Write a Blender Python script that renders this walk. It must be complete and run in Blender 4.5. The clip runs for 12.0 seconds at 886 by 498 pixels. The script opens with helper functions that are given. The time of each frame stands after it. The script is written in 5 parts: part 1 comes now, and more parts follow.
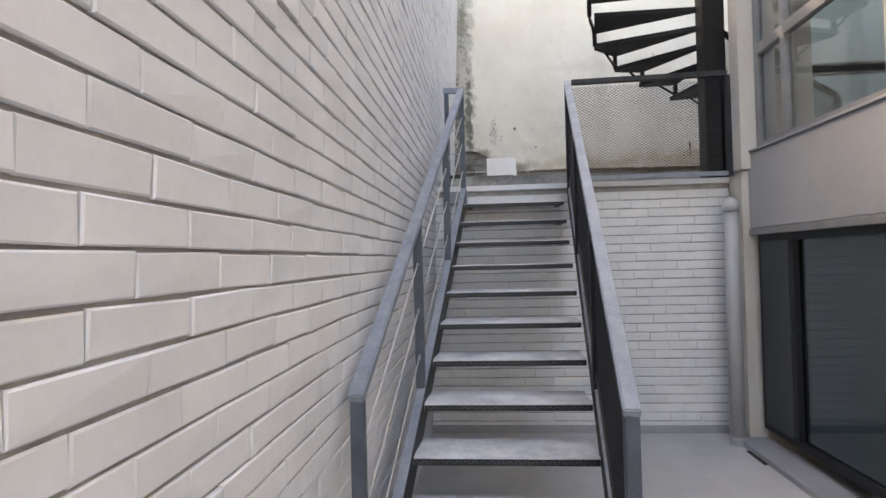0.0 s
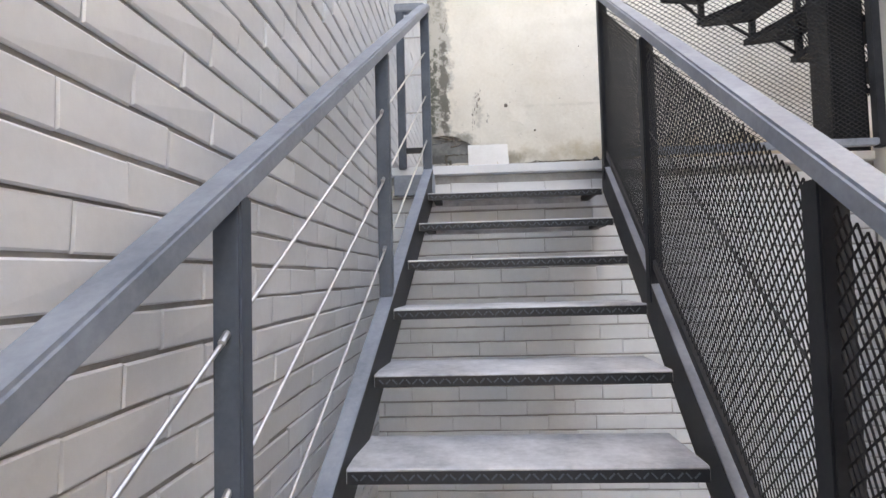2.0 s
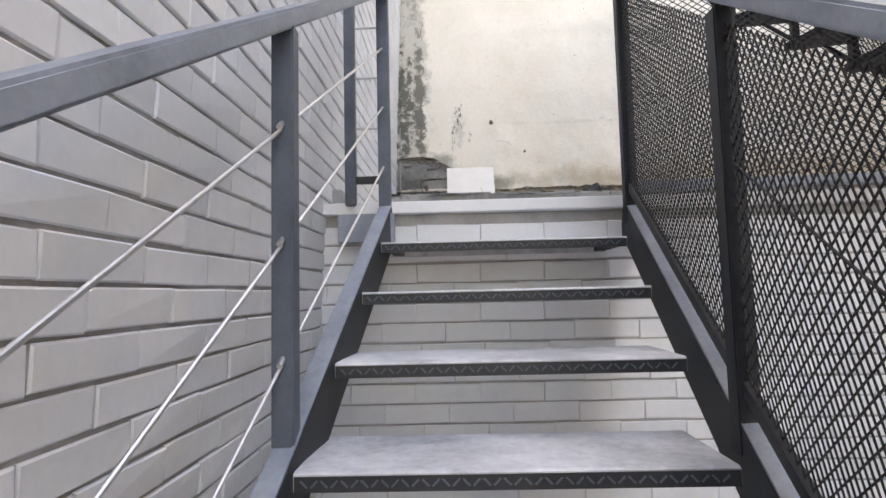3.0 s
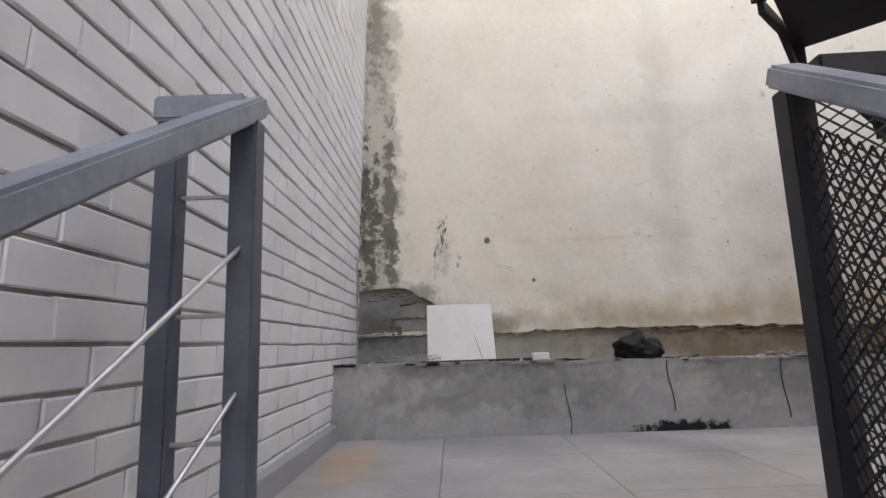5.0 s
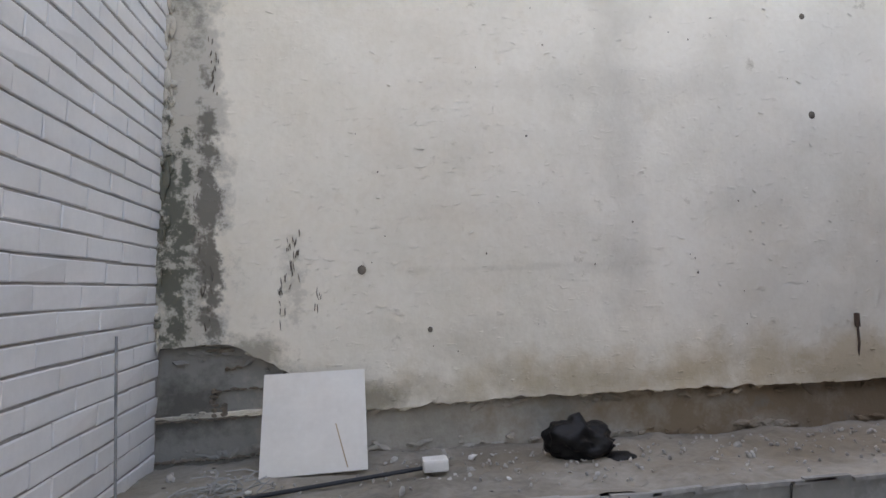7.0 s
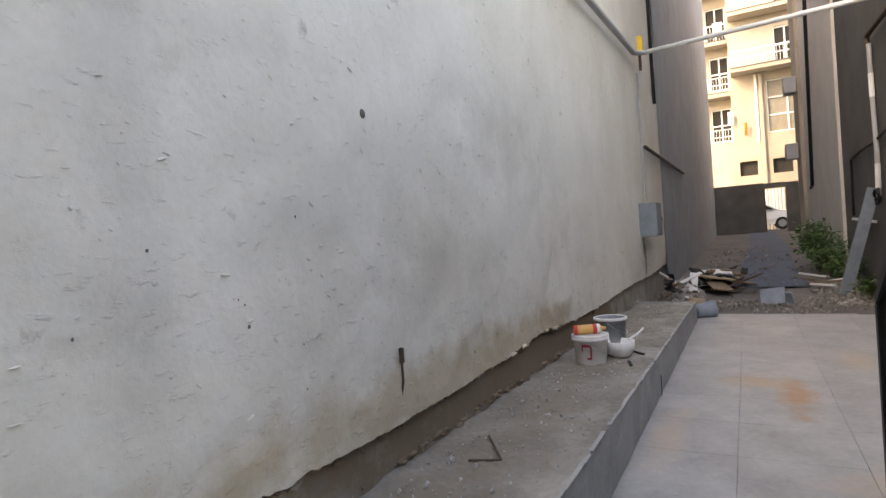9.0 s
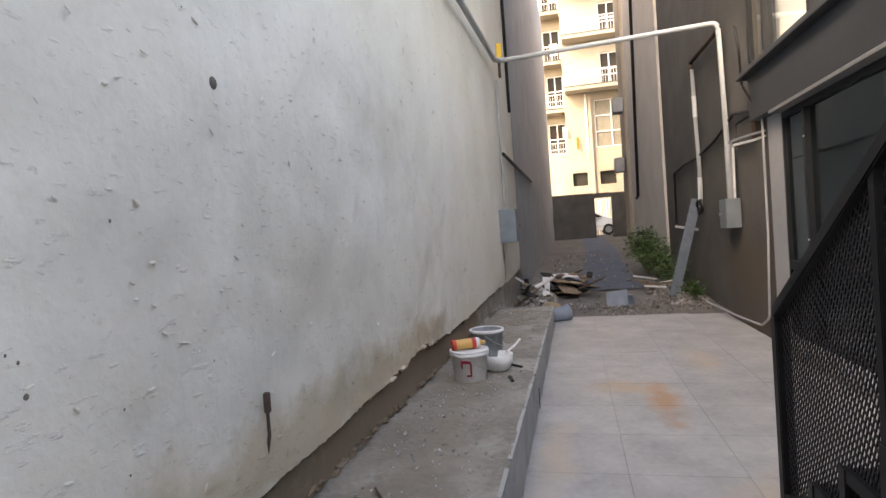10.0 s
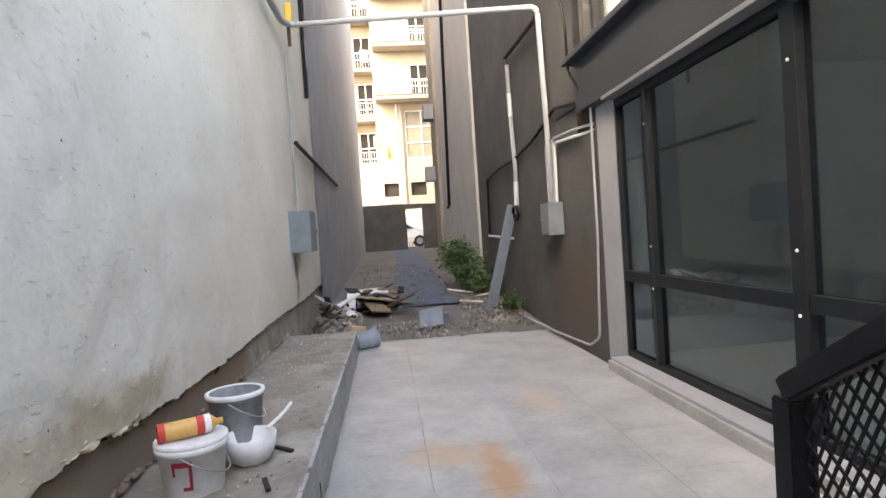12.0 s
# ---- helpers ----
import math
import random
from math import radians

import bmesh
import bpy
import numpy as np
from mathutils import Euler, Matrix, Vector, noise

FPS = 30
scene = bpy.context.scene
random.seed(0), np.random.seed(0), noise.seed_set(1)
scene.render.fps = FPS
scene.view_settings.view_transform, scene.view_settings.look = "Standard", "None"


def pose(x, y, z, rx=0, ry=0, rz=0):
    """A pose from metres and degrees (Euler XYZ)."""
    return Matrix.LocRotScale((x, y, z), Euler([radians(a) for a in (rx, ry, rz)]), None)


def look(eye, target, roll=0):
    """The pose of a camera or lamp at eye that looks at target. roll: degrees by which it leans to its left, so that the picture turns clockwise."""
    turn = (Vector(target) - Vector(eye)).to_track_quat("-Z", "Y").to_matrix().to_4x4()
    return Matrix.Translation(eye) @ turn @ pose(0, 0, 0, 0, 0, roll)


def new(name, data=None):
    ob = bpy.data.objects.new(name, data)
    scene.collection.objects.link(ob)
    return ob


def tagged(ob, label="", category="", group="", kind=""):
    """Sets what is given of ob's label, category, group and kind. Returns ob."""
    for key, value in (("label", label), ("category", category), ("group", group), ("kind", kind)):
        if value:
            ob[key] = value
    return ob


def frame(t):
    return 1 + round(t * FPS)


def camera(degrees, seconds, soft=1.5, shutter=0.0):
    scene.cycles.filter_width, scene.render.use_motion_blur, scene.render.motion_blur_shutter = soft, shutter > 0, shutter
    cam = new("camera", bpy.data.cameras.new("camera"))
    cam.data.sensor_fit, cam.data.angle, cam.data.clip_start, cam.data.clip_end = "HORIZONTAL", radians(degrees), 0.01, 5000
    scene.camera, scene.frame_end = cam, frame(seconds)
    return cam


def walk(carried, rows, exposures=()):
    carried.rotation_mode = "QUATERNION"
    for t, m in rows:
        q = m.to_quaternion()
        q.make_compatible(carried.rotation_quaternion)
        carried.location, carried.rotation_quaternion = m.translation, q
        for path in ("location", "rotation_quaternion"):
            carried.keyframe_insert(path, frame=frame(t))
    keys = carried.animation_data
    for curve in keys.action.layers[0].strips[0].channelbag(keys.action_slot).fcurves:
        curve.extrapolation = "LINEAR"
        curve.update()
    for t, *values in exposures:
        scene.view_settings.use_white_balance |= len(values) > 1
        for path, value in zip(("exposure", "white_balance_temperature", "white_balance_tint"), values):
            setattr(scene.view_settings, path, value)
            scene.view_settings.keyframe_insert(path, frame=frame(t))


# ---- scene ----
PATH = [
    (0, (-0.201, -0.201, 1.55), (-0.368, 1.792, 1.587), -1.4),
    (0.5, (-0.195, 0.395, 1.574), (-0.353, 2.389, 1.615), -1.4),
    (1, (-0.185, 0.944, 1.605), (-0.331, 2.938, 1.652), -1.5),
    (1.5, (-0.18, 1.516, 1.602), (-0.308, 3.51, 1.678), -1.6),
    (2, (-0.2, 2.05, 1.615), (-0.305, 4.045, 1.713), -1.5),
    (2.5, (-0.144, 2.533, 1.72), (-0.228, 4.528, 1.834), -1.6),
    (3, (-0.145, 2.926, 1.864), (-0.195, 4.919, 2.022), -1.4),
    (3.2, (-0.16, 3.083, 2.004), (-0.191, 5.074, 2.191), -1.4),
    (4.8, (-0.073, 4.137, 2.624), (-0.096, 6.108, 2.962), -1.5),
    (5, (-0.065, 4.263, 2.739), (-0.084, 6.235, 3.076), -1.9),
    (5.5, (0.050, 4.622, 2.900), (0.020, 6.594, 3.230), -1.6),
    (6, (0.114, 4.852, 3.103), (0.1, 6.825, 3.429), -1.8),
    (6.5, (0.17, 5.165, 3.152), (0.222, 7.147, 3.42), -1.8),
    (7, (0.221, 5.472, 3.342), (0.493, 7.449, 3.475), -2.2),
    (7.2, (0.264, 5.583, 3.351), (0.667, 7.54, 3.438), -2.3),
    (8.8, (0.496, 6.556, 3.58), (2.169, 7.652, 3.568), -4.1),
    (9, (0.569, 6.633, 3.586), (2.327, 7.586, 3.561), -4.1),
    (9.5, (0.744, 6.796, 3.618), (2.626, 7.47, 3.574), -4.1),
    (10, (0.945, 6.959, 3.623), (2.892, 7.415, 3.575), -4.0),
    (10.5, (1.232, 6.995, 3.577), (3.209, 7.292, 3.54), -4.0),
    (11, (1.644, 6.983, 3.555), (3.635, 7.177, 3.517), -4.0),
    (11.5, (2.11, 6.969, 3.559), (4.109, 7.029, 3.517), -3.9),
    (12, (2.542, 6.904, 3.544), (4.532, 6.705, 3.495), -3.8),
]
EXPOSURES = [(0.0, 3.23, 10100, 17), (2.5, 3.78, 10600, 18), (4.0, 3.5, 10800, 20), (5.0, 3.1, 11100, 21), (6.5, 2.83, 10100, 19), (9.0, 2.82, 9200, 16), (10.5, 3.14, 9050, 15), (12.0, 3.44, 8550, 13)]
cam = camera(76.5, 12.0)
walk(cam, [(t, look(eye, target, roll)) for t, eye, target, roll in PATH], EXPOSURES)

# ---------------------------------------------------------------- world and light
SUN_DIR = Vector((-0.55, 0.55, 0.62)).normalized()
world = bpy.data.worlds.new("sky_world")
scene.world = world
world.use_nodes = True
wn = world.node_tree
wn.nodes.clear()
w_out = wn.nodes.new("ShaderNodeOutputWorld")
w_bg = wn.nodes.new("ShaderNodeBackground")
w_sky = wn.nodes.new("ShaderNodeTexSky")
w_sky.sky_type = "NISHITA"
w_sky.sun_disc = False
w_sky.sun_elevation = math.asin(SUN_DIR.z)
w_sky.sun_rotation = math.atan2(SUN_DIR.x, SUN_DIR.y)
w_sky.air_density, w_sky.dust_density, w_sky.ozone_density = 1.0, 3.0, 1.0
w_bg.inputs["Strength"].default_value = 0.15
wn.links.new(w_sky.outputs[0], w_bg.inputs[0])
wn.links.new(w_bg.outputs[0], w_out.inputs[0])
sun = new("sun", bpy.data.lights.new("sun", "SUN"))
sun.data.energy, sun.data.angle, sun.data.color = 0.32, radians(1.5), (1.0, 0.95, 0.87)
sun.matrix_world = look(SUN_DIR * 60, (0, 0, 0))


# ---------------------------------------------------------------- materials
def mat(name, c1, c2, scale=6.0, fine=60.0, rough=0.8, bump=0.2, metal=0.0, depth=0.004, speck=0.0, tint=0.0, stretch=(1, 1, 1), spec=0.5, flakes=0.0):
    """Paint or mineral surface: two colours mixed by large and fine noise, a fine bump, optional dark specks, and a shift from piece to piece."""
    m = bpy.data.materials.new(name)
    m.use_nodes = True
    n, l = m.node_tree.nodes, m.node_tree.links
    b = n["Principled BSDF"]
    tc = n.new("ShaderNodeTexCoord")
    mp = n.new("ShaderNodeMapping")
    mp.inputs["Scale"].default_value = stretch
    geo = n.new("ShaderNodeNewGeometry")
    l.new(geo.outputs["Position"], mp.inputs[0])
    big, small = n.new("ShaderNodeTexNoise"), n.new("ShaderNodeTexNoise")
    for t, s, d in ((big, scale, 6), (small, fine, 4)):
        t.inputs["Scale"].default_value, t.inputs["Detail"].default_value, t.inputs["Roughness"].default_value = s, d, 0.62
        l.new(mp.outputs[0], t.inputs["Vector"])
    add = n.new("ShaderNodeMath")
    add.operation = "MULTIPLY_ADD"
    add.inputs[1].default_value = 0.35
    l.new(small.outputs[0], add.inputs[0])
    l.new(big.outputs[0], add.inputs[2])
    ramp = n.new("ShaderNodeMapRange")
    ramp.inputs[1].default_value, ramp.inputs[2].default_value = 0.45, 0.92
    l.new(add.outputs[0], ramp.inputs[0])
    mix = n.new("ShaderNodeMix")
    mix.data_type = "RGBA"
    mix.inputs[6].default_value, mix.inputs[7].default_value = (*c1, 1), (*c2, 1)
    l.new(ramp.outputs[0], mix.inputs[0])
    col = mix.outputs[2]
    if tint:
        info = n.new("ShaderNodeObjectInfo")
        hs = n.new("ShaderNodeHueSaturation")
        mr = n.new("ShaderNodeMapRange")
        mr.inputs[3].default_value, mr.inputs[4].default_value = 1 - tint, 1 + tint
        ad = n.new("ShaderNodeMath")
        ad.operation = "ADD"
        fr = n.new("ShaderNodeMath")
        fr.operation = "FRACT"
        l.new(info.outputs["Random"], ad.inputs[0])
        l.new(geo.outputs["Random Per Island"], ad.inputs[1])
        l.new(ad.outputs[0], fr.inputs[0])
        l.new(fr.outputs[0], mr.inputs[0])
        l.new(mr.outputs[0], hs.inputs["Value"])
        l.new(col, hs.inputs["Color"])
        col = hs.outputs[0]
    if speck:
        v = n.new("ShaderNodeTexVoronoi")
        v.inputs["Scale"].default_value = 7.0
        l.new(mp.outputs[0], v.inputs["Vector"])
        lt = n.new("ShaderNodeMapRange")
        lt.inputs[1].default_value, lt.inputs[2].default_value = 0.05 * speck, 0.11 * speck
        l.new(v.outputs["Distance"], lt.inputs[0])
        mk = n.new("ShaderNodeMix")
        mk.data_type = "RGBA"
        mk.inputs[6].default_value = (c1[0] * 0.25, c1[1] * 0.25, c1[2] * 0.25, 1)
        l.new(lt.outputs[0], mk.inputs[0])
        l.new(col, mk.inputs[7])
        col = mk.outputs[2]
    l.new(col, b.inputs["Base Color"])
    b.inputs["Metallic"].default_value = metal
    b.inputs["Specular IOR Level"].default_value = spec
    rr = n.new("ShaderNodeMapRange")
    rr.inputs[3].default_value, rr.inputs[4].default_value = max(0.05, rough - 0.12), min(1, rough + 0.12)
    l.new(big.outputs[0], rr.inputs[0])
    l.new(rr.outputs[0], b.inputs["Roughness"])
    if bump:
        bp = n.new("ShaderNodeBump")
        bp.inputs["Strength"].default_value, bp.inputs["Distance"].default_value = bump, depth
        height = add.outputs[0]
        if flakes:
            fm, fn, fr_ = n.new("ShaderNodeMapping"), n.new("ShaderNodeTexNoise"), n.new("ShaderNodeMapRange")
            fm.inputs["Scale"].default_value = (0.6, 1, 1.5)
            l.new(geo.outputs["Position"], fm.inputs[0])
            l.new(fm.outputs[0], fn.inputs["Vector"])
            fn.inputs["Scale"].default_value, fn.inputs["Detail"].default_value, fn.inputs["Roughness"].default_value = 24, 6, 0.60
            fr_.inputs[1].default_value, fr_.inputs[2].default_value, fr_.inputs[4].default_value = 0.60, 0.72, flakes
            l.new(fn.outputs[0], fr_.inputs[0])
            hs_ = n.new("ShaderNodeMath")
            hs_.operation = "ADD"
            l.new(add.outputs[0], hs_.inputs[0])
            l.new(fr_.outputs[0], hs_.inputs[1])
            height = hs_.outputs[0]
        l.new(height, bp.inputs["Height"])
        l.new(bp.outputs[0], b.inputs["Normal"])
    return m


def overlay(m, colour, soft, coords):
    """Lays a stain or patch of the given colour over a material where the node socket that coords() returns is high."""
    n, l = m.node_tree.nodes, m.node_tree.links
    b = n["Principled BSDF"]
    before = b.inputs["Base Color"].links[0].from_socket
    mix = n.new("ShaderNodeMix")
    mix.data_type = "RGBA"
    mix.inputs[7].default_value = (*colour, 1)
    l.new(before, mix.inputs[6])
    mul = n.new("ShaderNodeMath")
    mul.operation = "MULTIPLY"
    mul.inputs[1].default_value = soft
    mul.use_clamp = True
    l.new(coords(n, l), mul.inputs[0])
    l.new(mul.outputs[0], mix.inputs[0])
    l.new(mix.outputs[2], b.inputs["Base Color"])


def blot(centre, size, scale, lo=0.35, hi=0.6):
    """A ragged patch of the given half sizes round a place of the world."""
    def make(n, l):
        geo = n.new("ShaderNodeNewGeometry")
        mp = n.new("ShaderNodeMapping")
        mp.vector_type = "TEXTURE"
        mp.inputs["Location"].default_value, mp.inputs["Scale"].default_value = centre, size
        l.new(geo.outputs["Position"], mp.inputs[0])
        ln = n.new("ShaderNodeVectorMath")
        ln.operation = "LENGTH"
        l.new(mp.outputs[0], ln.inputs[0])
        nz = n.new("ShaderNodeTexNoise")
        nz.inputs["Scale"].default_value, nz.inputs["Detail"].default_value, nz.inputs["Roughness"].default_value = scale, 8, 0.68
        l.new(geo.outputs["Position"], nz.inputs["Vector"])
        fall = n.new("ShaderNodeMapRange")
        fall.inputs[1].default_value, fall.inputs[2].default_value = 1.25, 0.2
        fall.inputs[3].default_value, fall.inputs[4].default_value = -0.28, 0.2
        l.new(ln.outputs["Value"], fall.inputs[0])
        ad = n.new("ShaderNodeMath")
        ad.operation = "ADD"
        l.new(nz.outputs[0], ad.inputs[0])
        l.new(fall.outputs[0], ad.inputs[1])
        cut = n.new("ShaderNodeMapRange")
        cut.inputs[1].default_value, cut.inputs[2].default_value = lo + 0.1, hi + 0.1
        l.new(ad.outputs[0], cut.inputs[0])
        return cut.outputs[0]
    return make


M_BRICK = mat("painted_brick", (0.635, 0.652, 0.672), (0.75, 0.768, 0.788), 3.0, 45, 0.75, 0.35, tint=0.035)
M_MORTAR = mat("grey_mortar", (0.24, 0.235, 0.235), (0.42, 0.415, 0.41), 8, 80, 0.95, 0.4)
M_PLASTER = mat("old_plaster", (0.625, 0.572, 0.485), (0.772, 0.732, 0.658), 0.9, 30, 0.9, 0.6, depth=0.014, flakes=0.45)
M_PIT = mat("dark_pit", (0.10, 0.085, 0.07), (0.2, 0.17, 0.14), 9, 60, 0.95, 0.2)
M_PLASTER_BASE = mat("bare_wall_foot", (0.27, 0.25, 0.22), (0.46, 0.43, 0.385), 3, 40, 0.95, 0.6, depth=0.01)
M_CONC = mat("raw_concrete", (0.24, 0.24, 0.235), (0.42, 0.415, 0.40), 2.2, 35, 0.9, 0.5, depth=0.006)
M_CONC_TOP = mat("dusty_concrete_top", (0.14, 0.122, 0.10), (0.37, 0.343, 0.305), 2.0, 28, 0.95, 0.7, depth=0.012, speck=0.7)
M_TILE = mat("pale_floor_tile", (0.25, 0.25, 0.247), (0.43, 0.43, 0.423), 2.6, 22, 0.5, 0.05, tint=0.06)
M_GROUT = mat("tile_grout", (0.30, 0.297, 0.285), (0.42, 0.412, 0.40), 8, 60, 0.95, 0.2)
M_YARD = mat("yard_screed", (0.42, 0.42, 0.42), (0.56, 0.555, 0.55), 1.6, 30, 0.85, 0.2)
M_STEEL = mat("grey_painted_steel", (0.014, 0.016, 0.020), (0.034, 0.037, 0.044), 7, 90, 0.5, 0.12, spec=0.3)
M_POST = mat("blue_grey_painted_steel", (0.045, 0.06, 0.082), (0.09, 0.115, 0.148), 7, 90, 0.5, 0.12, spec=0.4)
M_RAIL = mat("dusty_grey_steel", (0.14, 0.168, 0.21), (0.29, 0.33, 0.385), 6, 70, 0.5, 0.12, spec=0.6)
M_TREAD = mat("dusty_tread_plate", (0.27, 0.288, 0.315), (0.68, 0.695, 0.72), 4.5, 40, 0.6, 0.25)
M_BLACK = mat("black_painted_steel", (0.005, 0.005, 0.006), (0.012, 0.012, 0.014), 6, 80, 0.5, 0.1, spec=0.25)
M_CABLE = mat("steel_cable", (0.45, 0.45, 0.45), (0.62, 0.62, 0.62), 40, 200, 0.35, 0.1, metal=0.8)
M_FRAME = mat("dark_window_frame", (0.006, 0.008, 0.011), (0.014, 0.017, 0.021), 8, 90, 0.5, 0.08, spec=0.3)
M_FRAME_MID = mat("grey_window_frame", (0.16, 0.165, 0.175), (0.24, 0.245, 0.255), 8, 90, 0.45, 0.08)
M_BAND = mat("grey_cladding", (0.285, 0.298, 0.315), (0.355, 0.369, 0.387), 1.5, 50, 0.55, 0.06)
M_BAND_DARK = mat("dark_cladding", (0.022, 0.026, 0.033), (0.045, 0.05, 0.06), 2, 50, 0.5, 0.06)
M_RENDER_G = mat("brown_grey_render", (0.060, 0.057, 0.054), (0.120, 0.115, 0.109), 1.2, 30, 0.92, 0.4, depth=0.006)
M_RENDER_B = mat("blue_grey_wall", (0.27, 0.283, 0.305), (0.38, 0.394, 0.415), 1.0, 30, 0.9, 0.35)
M_RENDER_L = mat("pale_render", (0.50, 0.47, 0.43), (0.62, 0.59, 0.55), 1.0, 30, 0.9, 0.3)
M_CREAM = mat("cream_render", (0.31, 0.27, 0.215), (0.40, 0.36, 0.30), 0.7, 20, 0.85, 0.15)
M_CREAM_COL = mat("cream_column_paint", (0.46, 0.44, 0.41), (0.56, 0.545, 0.51), 1.5, 40, 0.8, 0.15)
M_GREY_PAINT = mat("light_grey_paint", (0.27, 0.28, 0.30), (0.36, 0.37, 0.39), 3, 60, 0.55, 0.08)
M_PIPE_W = mat("white_painted_pipe", (0.62, 0.63, 0.63), (0.76, 0.77, 0.77), 9, 80, 0.5, 0.1)
M_PIPE_G = mat("grey_plastic_pipe", (0.33, 0.34, 0.35), (0.42, 0.43, 0.44), 5, 60, 0.45, 0.06)
M_RUST = mat("rusty_steel", (0.05, 0.034, 0.026), (0.11, 0.07, 0.05), 20, 120, 0.85, 0.4)
M_BOX = mat("grey_enamel_box", (0.14, 0.168, 0.188), (0.22, 0.252, 0.275), 4, 60, 0.5, 0.1)
M_YELLOW = mat("yellow_paint", (0.65, 0.38, 0.02), (0.75, 0.46, 0.04), 20, 100, 0.5, 0.1)
M_ORANGE = mat("orange_plastic", (0.72, 0.22, 0.02), (0.85, 0.33, 0.05), 20, 100, 0.4, 0.05)
M_WHITE = mat("dirty_white_plastic", (0.62, 0.605, 0.585), (0.83, 0.825, 0.81), 12, 60, 0.5, 0.1)
M_BUCKET = mat("cement_grey_plastic", (0.16, 0.17, 0.18), (0.34, 0.35, 0.36), 9, 50, 0.7, 0.2)
M_RED = mat("dark_red_print", (0.25, 0.01, 0.03), (0.32, 0.02, 0.04), 20, 90, 0.5, 0.0)
M_RED2 = mat("red_label", (0.55, 0.03, 0.02), (0.65, 0.06, 0.03), 20, 90, 0.5, 0.0)
M_AMBER = mat("amber_bottle", (0.60, 0.30, 0.06), (0.72, 0.42, 0.14), 14, 80, 0.3, 0.05)
M_BAG = mat("black_plastic_bag", (0.005, 0.005, 0.006), (0.012, 0.012, 0.014), 20, 90, 0.42, 0.4, depth=0.01, spec=0.25)
M_BOARD = mat("pale_ceramic_board", (0.60, 0.575, 0.54), (0.68, 0.66, 0.625), 5, 40, 0.6, 0.05)
M_WOOD = mat("weathered_wood", (0.16, 0.11, 0.07), (0.30, 0.22, 0.15), 5, 60, 0.9, 0.4, stretch=(1, 4, 1))
M_CARDB = mat("soiled_cardboard", (0.30, 0.21, 0.13), (0.46, 0.36, 0.25), 6, 60, 0.95, 0.3)
M_CRUMB = mat("pale_mortar_crumb", (0.28, 0.265, 0.245), (0.50, 0.48, 0.455), 9, 60, 0.95, 0.4, tint=0.25)
M_RUBBLE = mat("broken_rubble", (0.13, 0.115, 0.10), (0.38, 0.355, 0.33), 7, 60, 0.95, 0.5, tint=0.3)
M_DIRT = mat("dusty_ground", (0.092, 0.084, 0.075), (0.19, 0.178, 0.162), 1.3, 30, 0.97, 0.7, depth=0.015, speck=0.6)
M_ASPHALT = mat("blue_grey_concrete_path", (0.066, 0.086, 0.118), (0.105, 0.13, 0.17), 1.5, 60, 0.9, 0.3)
M_LEAF = mat("shrub_leaf", (0.035, 0.085, 0.02), (0.09, 0.17, 0.045), 12, 60, 0.6, 0.1, tint=0.35)
M_STEM = mat("shrub_stem", (0.10, 0.08, 0.05), (0.17, 0.13, 0.08), 20, 90, 0.9, 0.2)
M_BLUEPOT = mat("blue_grey_plastic", (0.16, 0.20, 0.25), (0.25, 0.29, 0.34), 9, 60, 0.6, 0.1)
M_CAR = mat("white_car_paint", (0.68, 0.69, 0.70), (0.74, 0.75, 0.76), 2, 50, 0.25, 0.0)
M_TYRE = mat("tyre_rubber", (0.015, 0.015, 0.015), (0.03, 0.03, 0.03), 20, 90, 0.9, 0.2)
M_INNER = mat("inner_wall_paint", (0.20, 0.205, 0.20), (0.27, 0.275, 0.27), 1.5, 40, 0.85, 0.1)
M_CURTAIN = mat("pale_curtain", (0.17, 0.16, 0.13), (0.26, 0.245, 0.205), 3, 60, 0.9, 0.2)
M_REFLECTION = mat("grey_green_reflection", (0.16, 0.20, 0.20), (0.22, 0.26, 0.26), 1.0, 40, 0.6, 0.05)
M_DARK = mat("dark_void", (0.012, 0.011, 0.01), (0.03, 0.028, 0.025), 3, 40, 0.9, 0.1)
M_LAUNDRY = mat("white_cloth", (0.70, 0.70, 0.70), (0.78, 0.78, 0.78), 6, 80, 0.9, 0.2)

# stains and dark patches with a shape of their own
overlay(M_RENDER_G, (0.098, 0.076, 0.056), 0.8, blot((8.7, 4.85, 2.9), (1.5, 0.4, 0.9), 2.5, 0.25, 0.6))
overlay(M_CONC_TOP, (0.20, 0.160, 0.115), 0.65, blot((4.0, 7.78, 2.6), (7.0, 0.36, 0.4), 3.0, 0.25, 0.55))
overlay(M_PLASTER_BASE, (0.20, 0.135, 0.08), 0.85, blot((4.6, 8.05, 2.72), (3.6, 0.4, 0.5), 3.5, 0.14, 0.42))
overlay(M_PLASTER_BASE, (0.21, 0.21, 0.205), 0.95, blot((-0.62, 8.05, 2.85), (0.62, 0.4, 0.50), 4, 0.20, 0.36))
overlay(M_PLASTER_BASE, (0.07, 0.068, 0.062), 0.8, blot((-0.60, 8.05, 2.85), (0.45, 0.4, 0.35), 8, 0.42, 0.64))
